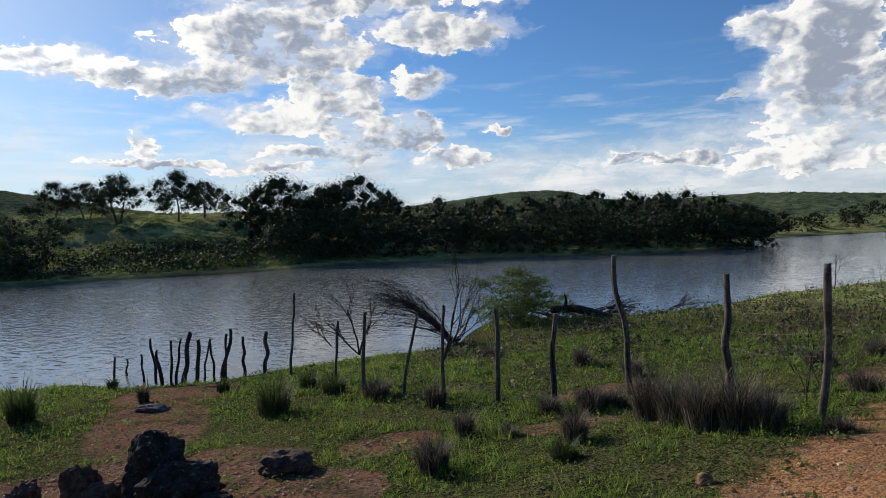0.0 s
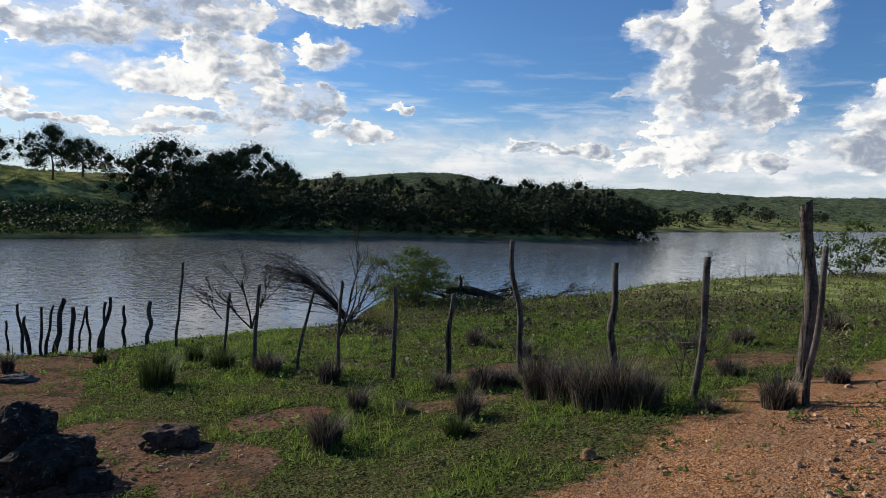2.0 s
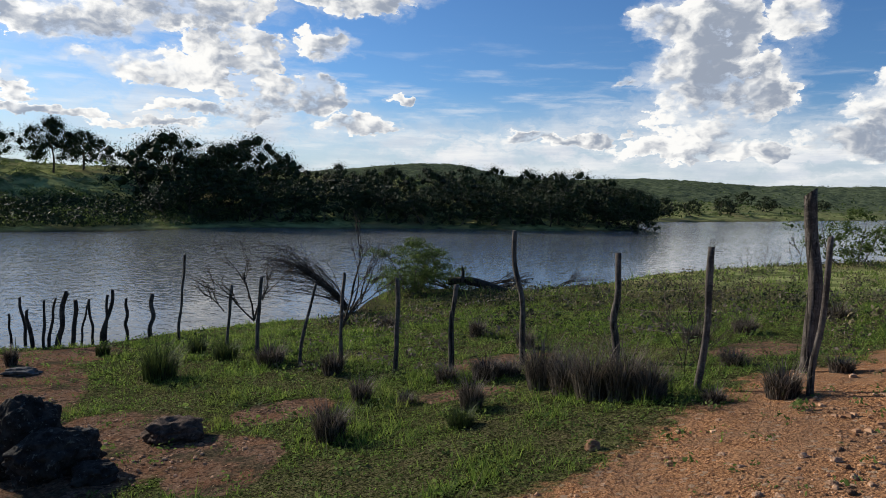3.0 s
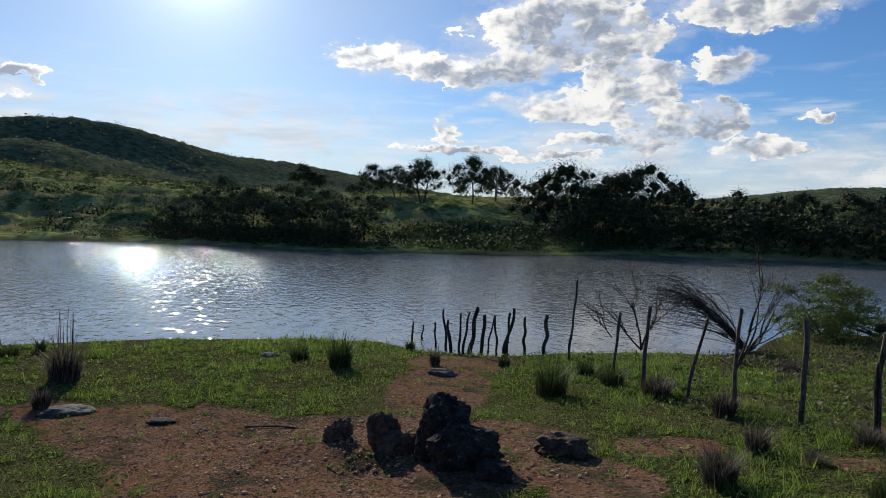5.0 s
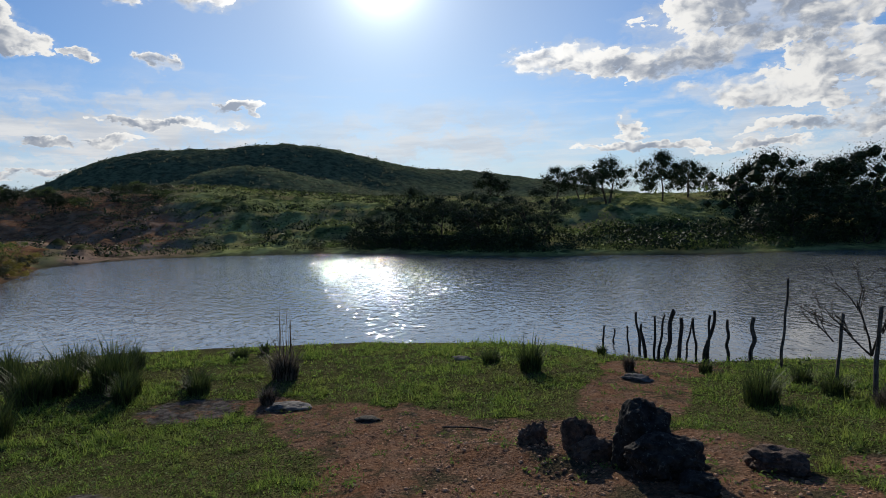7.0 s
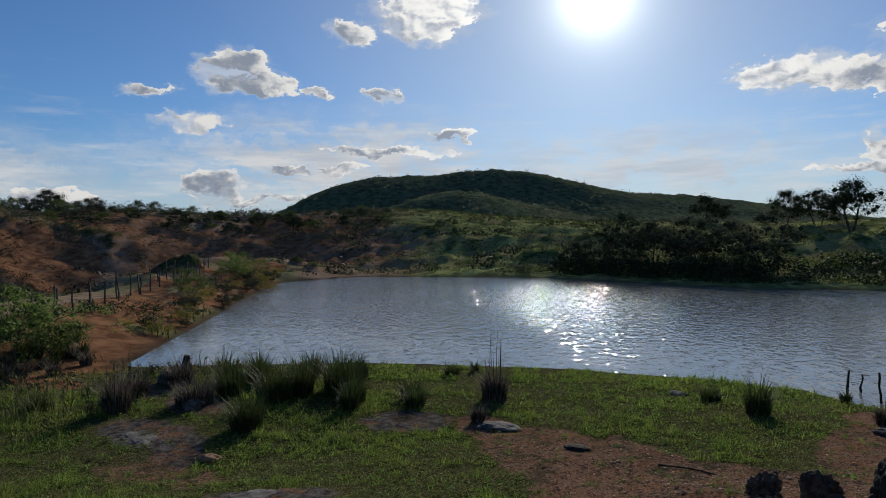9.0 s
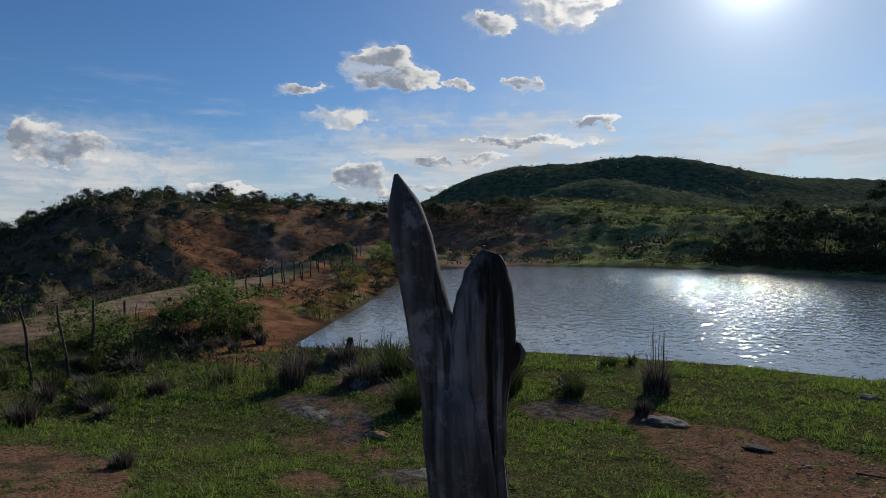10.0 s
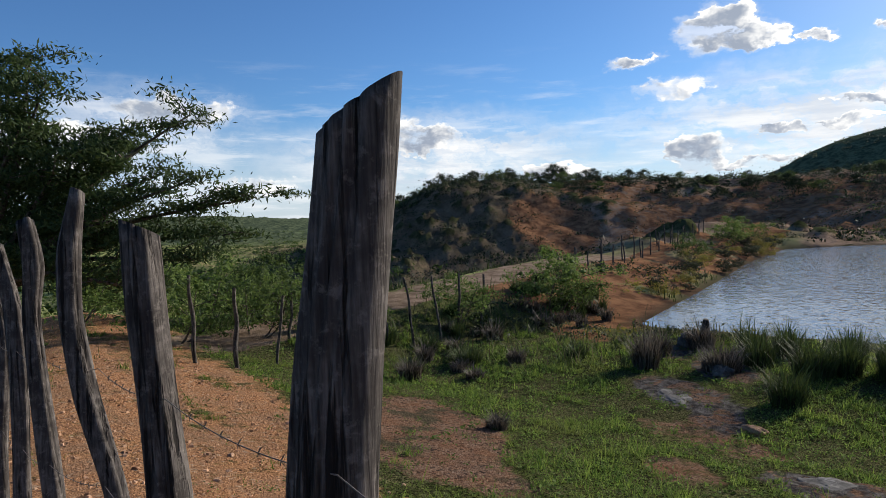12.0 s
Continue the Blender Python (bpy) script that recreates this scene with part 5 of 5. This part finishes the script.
def scrub_stuff(name, label, count, yaw0, yaw1, r0, r1, size, mat, seed, per=16, leaf=0.26, dam=4.5, bare=0.75):
    """Low scrub that nobody could count, over a stretch of slope."""
    rng = np.random.default_rng(seed)
    a, r = np.radians(rng.uniform(yaw0, yaw1, count)), np.sqrt(rng.uniform(r0 * r0, r1 * r1, count))
    x, y = -r * np.sin(a), r * np.cos(a)
    patch = wave(x, y, 9, seed) + 0.6 * wave(x, y, 27, seed + 1)
    off_dam, _ = line_distance(x, y, DAM)
    ok = (shore_distance(x, y) > 1.2) & (off_dam > dam) & (patch > -0.55) & (rng.uniform(0, 1, count) > cover_of(x, y)["red"] * bare)
    x, y = x[ok], y[ok]
    z = land(x, y)
    s = size * np.minimum(rng.lognormal(0, 0.4, len(x)), 1.9)
    g = rng.normal(size=(len(x), per, 3)) * np.array([0.55, 0.55, 0.32]) * s[:, None, None]
    g[..., 2] = np.abs(g[..., 2]) + 0.1 * s[:, None]
    c = np.stack([x, y, z], 1)[:, None] + g
    v, f = leaves(c.reshape(-1, 3), 1.0, 0.6, rng, out=(g / (np.linalg.norm(g, axis=-1)[..., None] + 1e-6)).reshape(-1, 3))
    mid = np.repeat(c.reshape(-1, 3), 4, axis=0)
    v = mid + (v - mid) * (np.repeat(np.repeat(s, per), 4) * leaf)[:, None]
    solid(name, mesh_np(name, v, f, mat, smooth=False), label=label, category="scrub", kind="stuff")


scrub_stuff("scrub", "low green scrub on the far bank", 1900, 8, 52, 50, 78, 0.6, LEAF, 3, per=44, leaf=0.11)
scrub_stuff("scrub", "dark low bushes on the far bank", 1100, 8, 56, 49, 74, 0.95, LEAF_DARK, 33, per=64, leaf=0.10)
scrub_stuff("scrub", "small bushes on the grassy terrace", 300, 8, 52, 76, 110, 0.6, LEAF, 23, per=34, leaf=0.13)
scrub_stuff("scrub", "low scrub over the broad slope under the hill", 1900, 40, 66, 62, 230, 0.7, LEAF, 4, per=20, leaf=0.14)
scrub_stuff("scrub", "grey low scrub over the broad slope", 1900, 40, 66, 62, 230, 0.7, LEAF_GREY, 44, per=20, leaf=0.14)
scrub_stuff("scrub", "dark bushes dotting the slope under the hill", 900, 36, 70, 62, 240, 1.0, LEAF_DARK, 34, per=34, leaf=0.13)
scrub_stuff("scrub", "grey-green scrub on the dry left hillside", 2600, 62, 112, 62, 165, 0.7, LEAF_GREY, 5, per=22, leaf=0.14)
scrub_stuff("scrub", "dense low woods along the ridge", 1000, 62, 106, 114, 152, 1.35, LEAF_BANK, 58, per=60, leaf=0.085)
scrub_stuff("scrub", "low grey-green scrub below the dam", 900, 80, 118, 24, 66, 0.6, LEAF_GREY, 15, per=40, leaf=0.12)
scrub_stuff("scrub", "dark low shrubs in the dips of the slope", 2300, 84, 114, 34, 132, 0.8, LEAF_DARK, 18, per=34, leaf=0.12)
scrub_stuff("weeds", "low dark weeds on the dam's slope", 2600, 66, 98, 20, 72, 0.34, LEAF_GREY, 46, per=24, leaf=0.16, dam=1.6, bare=0.12)
scrub_stuff("weeds", "rough grey weeds on the far part of the near bank", 1800, -52, 2, 15, 50, 0.26, LEAF_GREY, 47, per=24, leaf=0.12)
scrub_stuff("weeds", "rough dry weeds on the far part of the near bank", 1000, -52, 2, 13, 50, 0.28, GRASS_DRY, 48, per=24, leaf=0.12)
scrub_stuff("weeds", "low leafy weeds on the near bank", 1500, -50, 16, 9, 46, 0.15, LEAF, 16, per=16, leaf=0.2)
scrub_stuff("weeds", "small leafy weeds in the short grass", 4200, -50, 116, 4.5, 22, 0.075, LEAF_LIGHT, 36, per=14, leaf=0.22)
scrub_stuff("weeds", "dry brown weeds on the near bank", 700, -50, 4, 9, 46, 0.22, TUSSOCK_DRY, 17, per=20, leaf=0.15)
scrub_stuff("scrub", "dense low woods on the big hill", 5000, 26, 76, 230, 540, 1.5, LEAF_HILL, 6, per=9)
scrub_stuff("scrub", "scattered woods on the distant hills", 4500, -50, 26, 115, 680, 1.3, LEAF, 7, per=6)
scrub_stuff("scrub", "scrub in the valley behind the road", 2600, 98, 140, 22, 420, 1.0, LEAF, 8, per=10)
scrub_stuff("scrub", "yellowing weeds along the dam", 600, 72, 90, 20, 66, 0.35, LEAF_YELLOW, 9, per=30, leaf=0.14)

# ---------------------------------------------------------------- bushes and dead wood near by
plant("bush", SHRUB[0], -25.4, -0.4, 20, 1.65, "leafy green bush at the end of the dam", "bush")
plant("bush", SHRUB[1], -25.8, 0.2, 50, 1.1, "leafy bush with yellowing leaves on the dam", "bush")
plant("bush", SHRUB[0], -21.6, -3.4, 90, 1.1, "scrubby bush beside the slope fence", "bush")
plant("bush", SHRUB[1], -44, 8.8, 10, 1.2, "yellowing bush by the dam fence", "bush")
plant("bush", SHRUB[0], -56, 14.5, 10, 1.6, "yellowing bush by the dam fence", "bush")
plant("bush", SHRUB[1], -59, 16.5, 80, 1.6, "yellowing bush by the dam fence", "bush")
rng = np.random.default_rng(61)
for i in range(22):
    k = i / 21
    x, y = -30.5 - 35 * k + rng.uniform(-0.5, 0.5), 4.2 + 16.6 * k + rng.uniform(-0.7, 0.9)
    plant("bush", (YELLOW_SHRUB, WEED_SHRUB)[i % 3 > 0], x, y, i * 47, rng.uniform(0.45, 1.0) * (0.8 + 0.5 * k), "yellowing bush on the dam's slope" if i % 3 == 0 else "low dark bush on the dam's slope", "bush", "bushes on the dam")
plant("bush", SHRUB[1], 29.2, 34.0, 10, 2.3, "dark leafy shrub at the water's edge", "bush")
for i, (x, y, s) in enumerate(((-15.5, -9.5, 1.2), (-17, -8.2, 1.3), (-19.5, -9.8, 1.6), (-22, -9.4, 1.6), (-18.5, -12, 1.7), (-26, -9.5, 1.8), (-15, -12, 1.3), (-30, -10, 2.0))):
    plant("bush", SHRUB[i % 2], x, y, i * 71, s, "green bush in the dip behind the fence", "bush", "bushes in the dip")


def twigs(seed, base, up, length, radius, depth, rnd, out, spread=0.7):
    """Bare branching wood."""
    end = base + up * length
    mid = (base + end) / 2 + np.array([rnd.uniform(-1, 1), rnd.uniform(-1, 1), rnd.uniform(-1, 1)]) * length * 0.10
    out.append(loft([base, mid, end], [radius, radius * 0.8, radius * 0.55], 4, seed, 0.1, rings=4))
    if depth:
        for i in range(3 if depth > 1 else 4):
            w = up + np.array([rnd.uniform(-1, 1), rnd.uniform(-1, 1), rnd.uniform(-0.6, 0.8)]) * spread
            twigs(seed + i + 1, base + (end - base) * rnd.uniform(0.45, 1.0), w / np.linalg.norm(w), length * rnd.uniform(0.55, 0.85), radius * 0.55, depth - 1, rnd, out, spread)


def dead_wood(name, x, y, ways, length, radius, depth, label, seed, z=None, spread=0.7, mat=None):
    rnd, out = random.Random(seed), []
    for i, w in enumerate(ways):
        w = np.array(w, float)
        twigs(seed * 10 + i, np.array([0.0, 0, -0.1]), w / np.linalg.norm(w), length * rnd.uniform(0.8, 1.2), radius, depth, rnd, out, spread)
    solid(name, mesh_np(name, *joined(out), mat or WOOD_DARK), (x, y, ground_z(x, y) if z is None else z), label=label, category="dead wood")


def fallen_tree():
    """A bare tree that lies over the shallows, its boughs bowing away from the root."""
    rnd, out = random.Random(12), []
    out.append(loft([(0.05, 0, -0.2), (-0.3, 0, 0.35), (-0.8, 0.05, 0.8), (-1.5, 0.1, 1.35)], [0.06, 0.05, 0.035, 0.02], 7, 2, 0.15, rings=12))
    for i in range(90):
        k = rnd.random() ** 1.4
        reach = rnd.uniform(1.0, 3.0) * (1 - 0.35 * k)
        rise = rnd.uniform(0.3, 1.9) * (1 - 0.45 * k) * min(1.0, reach / 1.3)
        side = rnd.uniform(-1.2, 1.2)
        base = np.array([-1.4 * k + rnd.uniform(-0.05, 0.12), rnd.uniform(-0.12, 0.12), 1.25 * k + 0.05])
        k1 = base + np.array([-reach * rnd.uniform(0.05, 0.3), side * 0.25, rise * rnd.uniform(0.25, 0.55)])
        k2 = base + np.array([-reach * rnd.uniform(0.4, 0.65), side * 0.6, rise * rnd.uniform(0.6, 1.05)])
        end = base + np.array([-reach, side, rise * rnd.uniform(0.85, 1.1)])
        th = rnd.uniform(0.009, 0.021)
        out.append(loft([base, k1, k2, end], [th, th * 0.7, th * 0.45, th * 0.15], 5, i, 0.1, rings=9))
        for j in range(6):
            k = rnd.uniform(0.25, 0.95)
            p = k1 + (k2 - k1) * (k / 0.5) if k < 0.5 else k2 + (end - k2) * (k * 2 - 1)
            w = np.array([rnd.uniform(-0.9, 0.15), rnd.uniform(-0.3, 0.3), rnd.uniform(-0.55, 0.5)]) * rnd.uniform(0.35, 0.85)
            out.append(loft([p, p + w * 0.5 + (0, 0, 0.06), p + w], [th * 0.4, th * 0.25, th * 0.1], 4, j, 0.05, rings=4))
    for w in ((0.75, 0.1, 1.35), (0.5, 0, 0.7), (0.3, 0.1, 1.5)):
        w = np.array(w)
        out.append(loft([np.array([0.0, 0, -0.1]), w * 0.5 + (0.15, 0, -0.1), w], [0.035, 0.025, 0.01], 5, 3, 0.1, rings=7))
        twigs(77, w, np.array([0.4, 0, 0.9]), 0.5, 0.012, 2, rnd, out, 0.8)
    solid("fallen_tree", mesh_np("fallen_tree", *joined(out), WOOD_DARK), (0.2, 21.4, WATER_Z), label="bare fallen tree lying in the shallows", category="dead wood")


fallen_tree()
dead_wood("dead_shrub", -0.05, 10.8, [(0.3, 0, 1.2), (0.6, 0.1, 1.0)], 0.75, 0.02, 3, "bare dark twiggy shrub by the fence", 5, -0.6, 0.5)
dead_wood("dead_shrub", -1.7, 12.9, [(-0.3, 0, 1.2), (0.4, 0.1, 1.0), (-0.8, 0, 0.9)], 0.8, 0.02, 3, "bare dark twiggy shrub by the fence", 6, -0.9, 0.6)
dead_wood("dead_shrub", -2.5, 14.4, [(-0.5, 0, 1.0), (-0.9, 0.1, 0.8)], 0.6, 0.015, 3, "bare dark twiggy shrub by the fence", 7, -1.0, 0.6)
dead_wood("fallen_branch", 4.6, 25.0, [(1.0, -0.1, 0.05), (0.8, 0.4, 0.12), (1.0, 0.1, 0.0), (-0.7, 0.1, 0.2)], 1.2, 0.06, 4, "bare fallen branches on the spit", 8, None, 0.3)
dead_wood("fallen_branch", 7.5, 25.0, [(1.0, -0.1, 0.1), (0.8, 0.2, 0.15)], 1.1, 0.035, 4, "bare fallen branches on the spit", 9, None, 0.35)
for i, (x, y, s) in enumerate(((4.46, 8.18, 1.25), (4.9, 8.6, 1.0), (20, 30.5, 1.3), (22, 31.6, 1.4), (17, 28, 1.0), (10.5, 19, 0.8), (12, 21, 0.8), (24.5, 33, 1.3))):
    dead_wood("dry_shrub", x, y, [(0.2, 0.1, 1), (-0.4, 0, 1), (0.5, -0.2, 0.8)], 0.5 * s, 0.008 * s, 3, "thin dry reddish shrub in the grass", 20 + i, None, 0.55, BARK)
for x, y, h in ((18.5, 31.5, 1.9), (27.5, 36.5, 1.6)):
    dead_wood("dead_sapling", x, y, [(0.1, 0, 1)], h * 0.6, 0.03, 3, "bare dead sapling standing at the waterline", int(x), None, 0.6)
bush_tree = tree_parts(41, 2.4, 3.2, 0.3, 0.075, 0.35, 75, 60, 0.5, 3, LEAF, False, 0.03)
for i, (x, y, s) in enumerate(((1.6, 23.6, 0.7), (2.6, 23.0, 0.75), (3.4, 24.0, 0.8), (4.4, 24.4, 0.6), (2.4, 24.6, 0.7))):
    plant("bush", SHRUB[i % 2], x, y, i * 50, s, "low brown-green brush on the spit", "bush", "brush on the spit")
plant("bush", bush_tree, 2.5, 23.4, 30, 0.74, "olive-green feathery bush overhanging the water", "bush", z=ground_z(2.5, 23.4) + 0.25)
lw, lf = loft([(0, 0, 0.35), (0.7, -0.3, 0.42), (1.5, -0.7, 0.25), (2.4, -1.0, 0.05)], [0.16, 0.15, 0.12, 0.05], 9, 4, 0.25, 2, rings=18)
sw, sf = loft([(0.45, -0.2, 0.4), (0.5, -0.2, 0.7), (0.42, -0.25, 0.95)], [0.08, 0.06, 0.02], 6, 9, 0.2, rings=8)
solid("fallen_log", mesh_np("fallen_log", *joined([(lw, lf), (sw, sf)]), WOOD_DARK), (3.9, 24.2, ground_z(3.9, 24.2)), label="dark rotting log with a broken stub on the spit", category="log")

# ---------------------------------------------------------------- the feathery tree behind the near fence
def acacia():
    rnd, rng = random.Random(4), np.random.default_rng(4)
    at = np.array([-10.8, -9.9, ground_z(-10.8, -9.9)])
    wood, pts = [], []
    fork = np.array([-10.7, -10.2, at[2] + 1.3])
    wood.append(loft([at - (0, 0, 0.3), (at + fork) / 2 + (0.1, -0.1, 0), fork], [0.20, 0.16, 0.13], 10, 3, 0.15, 3, rings=14))
    for e in ((-11.4, -5.6, 1.9), (-11.3, -6.6, 3.3), (-11.0, -9.2, 4.1), (-11.2, -7.2, 2.3), (-10.9, -8.4, 2.6), (-10.9, -11.6, 5.2), (-9.6, -9.6, 3.4), (-12.4, -8.0, 3.0),
              (-12.2, -10.5, 4.2), (-11.0, -13.0, 4.2), (-11.3, -6.8, 0.9), (-11.2, -8.0, 1.2), (-11.1, -9.0, 1.9), (-10.8, -9.2, 0.8), (-11.6, -6.3, 1.3), (-11.2, -7.4, 0.4), (-11.3, -8.4, 1.7), (-11.5, -10.2, 2.6), (-11.2, -9.6, 3.4), (-11.4, -7.8, 3.1), (-10.6, -7.6, 1.6), (-10.2, -8.2, 2.4), (-10.9, -6.4, 2.2), (-10.4, -8.6, 0.9), (-10.2, -8.8, 3.0), (-10.3, -8.4, 3.7), (-10.4, -7.4, 0.6)):
        e = np.array(e)
        mid = fork * 0.45 + e * 0.55 + np.array([rnd.uniform(-0.2, 0.2), rnd.uniform(-0.3, 0.3), 0.35])
        wood.append(loft([fork, mid, e], [0.07, 0.04, 0.012], 6, int(abs(e[1]) * 10), 0.12, rings=10))
        for i in range(15):
            k = rnd.uniform(0.35, 1.08)
            p = mid + (e - mid) * (k * 2 - 1) if k > 0.5 else fork + (mid - fork) * k * 2
            a, reach = rnd.uniform(0, 6.3), rnd.uniform(0.15, 0.65)
            q = p + np.array([math.cos(a) * reach, math.sin(a) * reach, rnd.uniform(-0.05, 0.35)])
            wood.append(loft([p, (p + q) / 2 + (0, 0, 0.06), q], [0.014, 0.009, 0.004], 4, i, 0.0, rings=4))
            for j in range(3):
                c = p + (q - p) * (0.5 + 0.3 * j)
                pts.append(c + rng.normal(size=(52, 3)) * np.array([0.17, 0.17, 0.045]))
    v, f = leaves(np.concatenate(pts), 0.052, 0.34, rng, 0.25)
    ob = thing("tree", tuple(at), 0, "dark feathery-leaved tree with layered spreading branches", "tree")
    wv, wf = joined(wood)
    part("trunk", mesh_np("trunk", wv - at, wf, BARK), ob)
    part("crown", mesh_np("crown", v - at, f, LEAF_FINE, smooth=False), ob)


acacia()

# ---------------------------------------------------------------- grass and gravel
def turf(name, label, count, r0, r1, high, wide, mat, seed, dense, short=True, yaw0=-48, yaw1=136):
    rng = np.random.default_rng(seed)
    a, r = np.radians(rng.uniform(yaw0, yaw1, count)), np.sqrt(rng.uniform(r0 * r0, r1 * r1, count))
    x, y = -0.5 - r * np.sin(a), -0.7 + r * np.cos(a)
    c = cover_of(x, y)
    bare = np.maximum.reduce([c["soil"], c["gravel"], c["rock"], c["red"], c["track"]])
    edge = bare + (wave(x, y, 0.9, 21) + wave(x, y, 0.35, 22)) * 0.3
    patch = grass_patch(x, y) * (0.75 + 0.4 * wave(x, y, 4.5, seed + 3))
    ok = (shore_distance(x, y) > 0.15) & (edge < 0.42) & (rng.uniform(0, 1, count) < patch * dense * np.clip(0.95 + 1.1 * wave(x, y, 0.12, 91), 0.08, 1.4))
    x, y = x[ok], y[ok]
    n = len(x)
    h = high * rng.lognormal(0, 0.35, n) * (0.45 + 0.85 * grass_patch(x, y)) * np.clip(0.95 + 1.7 * wave(x, y, 0.15, seed + 9) + 0.8 * wave(x, y, 0.5, seed + 11), 0.12, 2.6)
    v, f = (short_blades if short else blades)(np.stack([x, y, land(x, y) - 0.02], 1), h, wide * rng.uniform(0.6, 1.3, n) * np.maximum(1.0, np.hypot(x, y) / 11), rng, 0.7)
    solid(name, mesh_np(name, v, f, mat, smooth=False), label=label, category="grass", kind="stuff")


def herbs():
    """Small leaves of creeping herbs between the grass blades."""
    rng = np.random.default_rng(71)
    count = 460000
    a, r = np.radians(rng.uniform(-48, 122, count)), 3.2 + 15.8 * rng.uniform(0, 1, count) ** 1.4
    x, y = -0.5 - r * np.sin(a), -0.7 + r * np.cos(a)
    c = cover_of(x, y)
    bare = np.maximum.reduce([c["soil"], c["gravel"], c["rock"], c["red"], c["track"]]) + (wave(x, y, 0.9, 21) + wave(x, y, 0.35, 22)) * 0.3
    tall = np.clip(0.45 + 0.9 * wave(x, y, 0.13, 73) + 0.5 * wave(x, y, 0.4, 74), 0, 1.4)
    ok = (shore_distance(x, y) > 0.15) & (bare < 0.46) & (rng.uniform(0, 1, count) < 0.5 * grass_patch(x, y) + 0.8 * tall - 0.14)
    x, y, tall = x[ok], y[ok], tall[ok]
    z = land(x, y) + 0.115 * tall * rng.uniform(0.1, 1.0, len(x))
    up = rng.normal(0, 0.85, (len(x), 3)) + (0, 0, 1.0)
    v, f = leaves(np.stack([x, y, z], 1), 1.0, 0.62, rng, out=up)
    mid = np.repeat(np.stack([x, y, z], 1), 4, axis=0)
    v = mid + (v - mid) * np.repeat(0.0135 * np.maximum(0.85, np.hypot(x, y) / 8.5) * rng.uniform(0.6, 1.3, len(x)), 4)[:, None]
    solid("herbs", mesh_np("herbs", v, f, HERB, smooth=False), label="small creeping green herbs among the grass", category="herbs", kind="stuff")


turf("grass", "short bright green grass on the lake bank", 1000000, 3.6, 21, 0.066, 0.0135, GRASS, 1, 1.4)
herbs()
turf("grass", "rough pale grass on the far part of the near bank", 60000, 22, 48, 0.16, 0.016, GRASS, 11, 1.0, True, -52, 6)
turf("weeds", "rough clumps of weeds in the grass", 18000, 4.0, 26, 0.11, 0.011, GRASS_TALL, 5, 0.6, False)
turf("tall_grass", "tall rough grass on the sides of the dam", 30000, 16, 40, 0.22, 0.014, GRASS_TALL, 7, 0.8, False, 72, 118)
turf("tall_grass", "dry tall grass on the sides of the dam", 12000, 16, 40, 0.26, 0.012, GRASS_DRY, 9, 0.8, False, 72, 118)
turf("dry_grass", "thin dry grass among the green", 90000, 4.0, 26, 0.11, 0.008, GRASS_DRY, 2, 0.6)


def gravel():
    rng = np.random.default_rng(8)
    n = 20000
    k = rng.integers(0, len(ROAD) - 3, n) + 1
    p = np.array(ROAD)[:, :2]
    s = rng.uniform(0, 1, (n, 1))
    c = p[k] + (p[k + 1] - p[k]) * s + rng.normal(0, 2.1, (n, 2))
    far = np.hypot(c[:, 0], c[:, 1])
    c = c[(far > 2.5) & (far < 16) & (cover_of(c[:, 0], c[:, 1])["gravel"] > 0.3)]
    soil = np.stack([rng.normal(-4.8, 2.4, 6000), rng.normal(7.2, 1.9, 6000)], 1)
    c = np.concatenate([c, soil[cover_of(soil[:, 0], soil[:, 1])["soil"] > 0.5]])
    n = len(c)
    size = 0.0075 * np.minimum(rng.lognormal(0, 0.6, n), 3.2)
    base = np.array([(-1, -1, 0), (1, -1, 0), (1, 1, 0), (-1, 1, 0), (-0.6, -0.6, 1), (0.6, -0.6, 1), (0.6, 0.6, 1), (-0.6, 0.6, 1)], float)
    v = base[None] * (1 + rng.normal(0, 0.2, (n, 8, 3))) * (size[:, None, None] * np.array([1.2, 0.9, 0.8]))
    a = rng.uniform(0, 6.3, n)
    x = v[..., 0] * np.cos(a)[:, None] - v[..., 1] * np.sin(a)[:, None]
    y = v[..., 0] * np.sin(a)[:, None] + v[..., 1] * np.cos(a)[:, None]
    v = np.stack([x + c[:, None, 0], y + c[:, None, 1], v[..., 2] + land(c[:, 0], c[:, 1])[:, None]], -1)
    q = np.array([(4, 5, 6, 7), (0, 1, 5, 4), (1, 2, 6, 5), (2, 3, 7, 6), (3, 0, 4, 7)])
    f = (8 * np.arange(n)[:, None, None] + q[None]).reshape(-1, 4)
    solid("gravel", mesh_np("gravel", v.reshape(-1, 3), f, GRAVEL, smooth=False), label="loose orange gravel on the dirt road", category="gravel", kind="stuff")


m_grav, n_grav = material("gravel_stones")
finish(n_grav, n_grav.mix(n_grav.add("ShaderNodeNewGeometry").outputs["Random Per Island"], (0.20, 0.098, 0.05), (0.60, 0.36, 0.21)), 0.95, spec=0.15)
GRAVEL = m_grav
gravel()
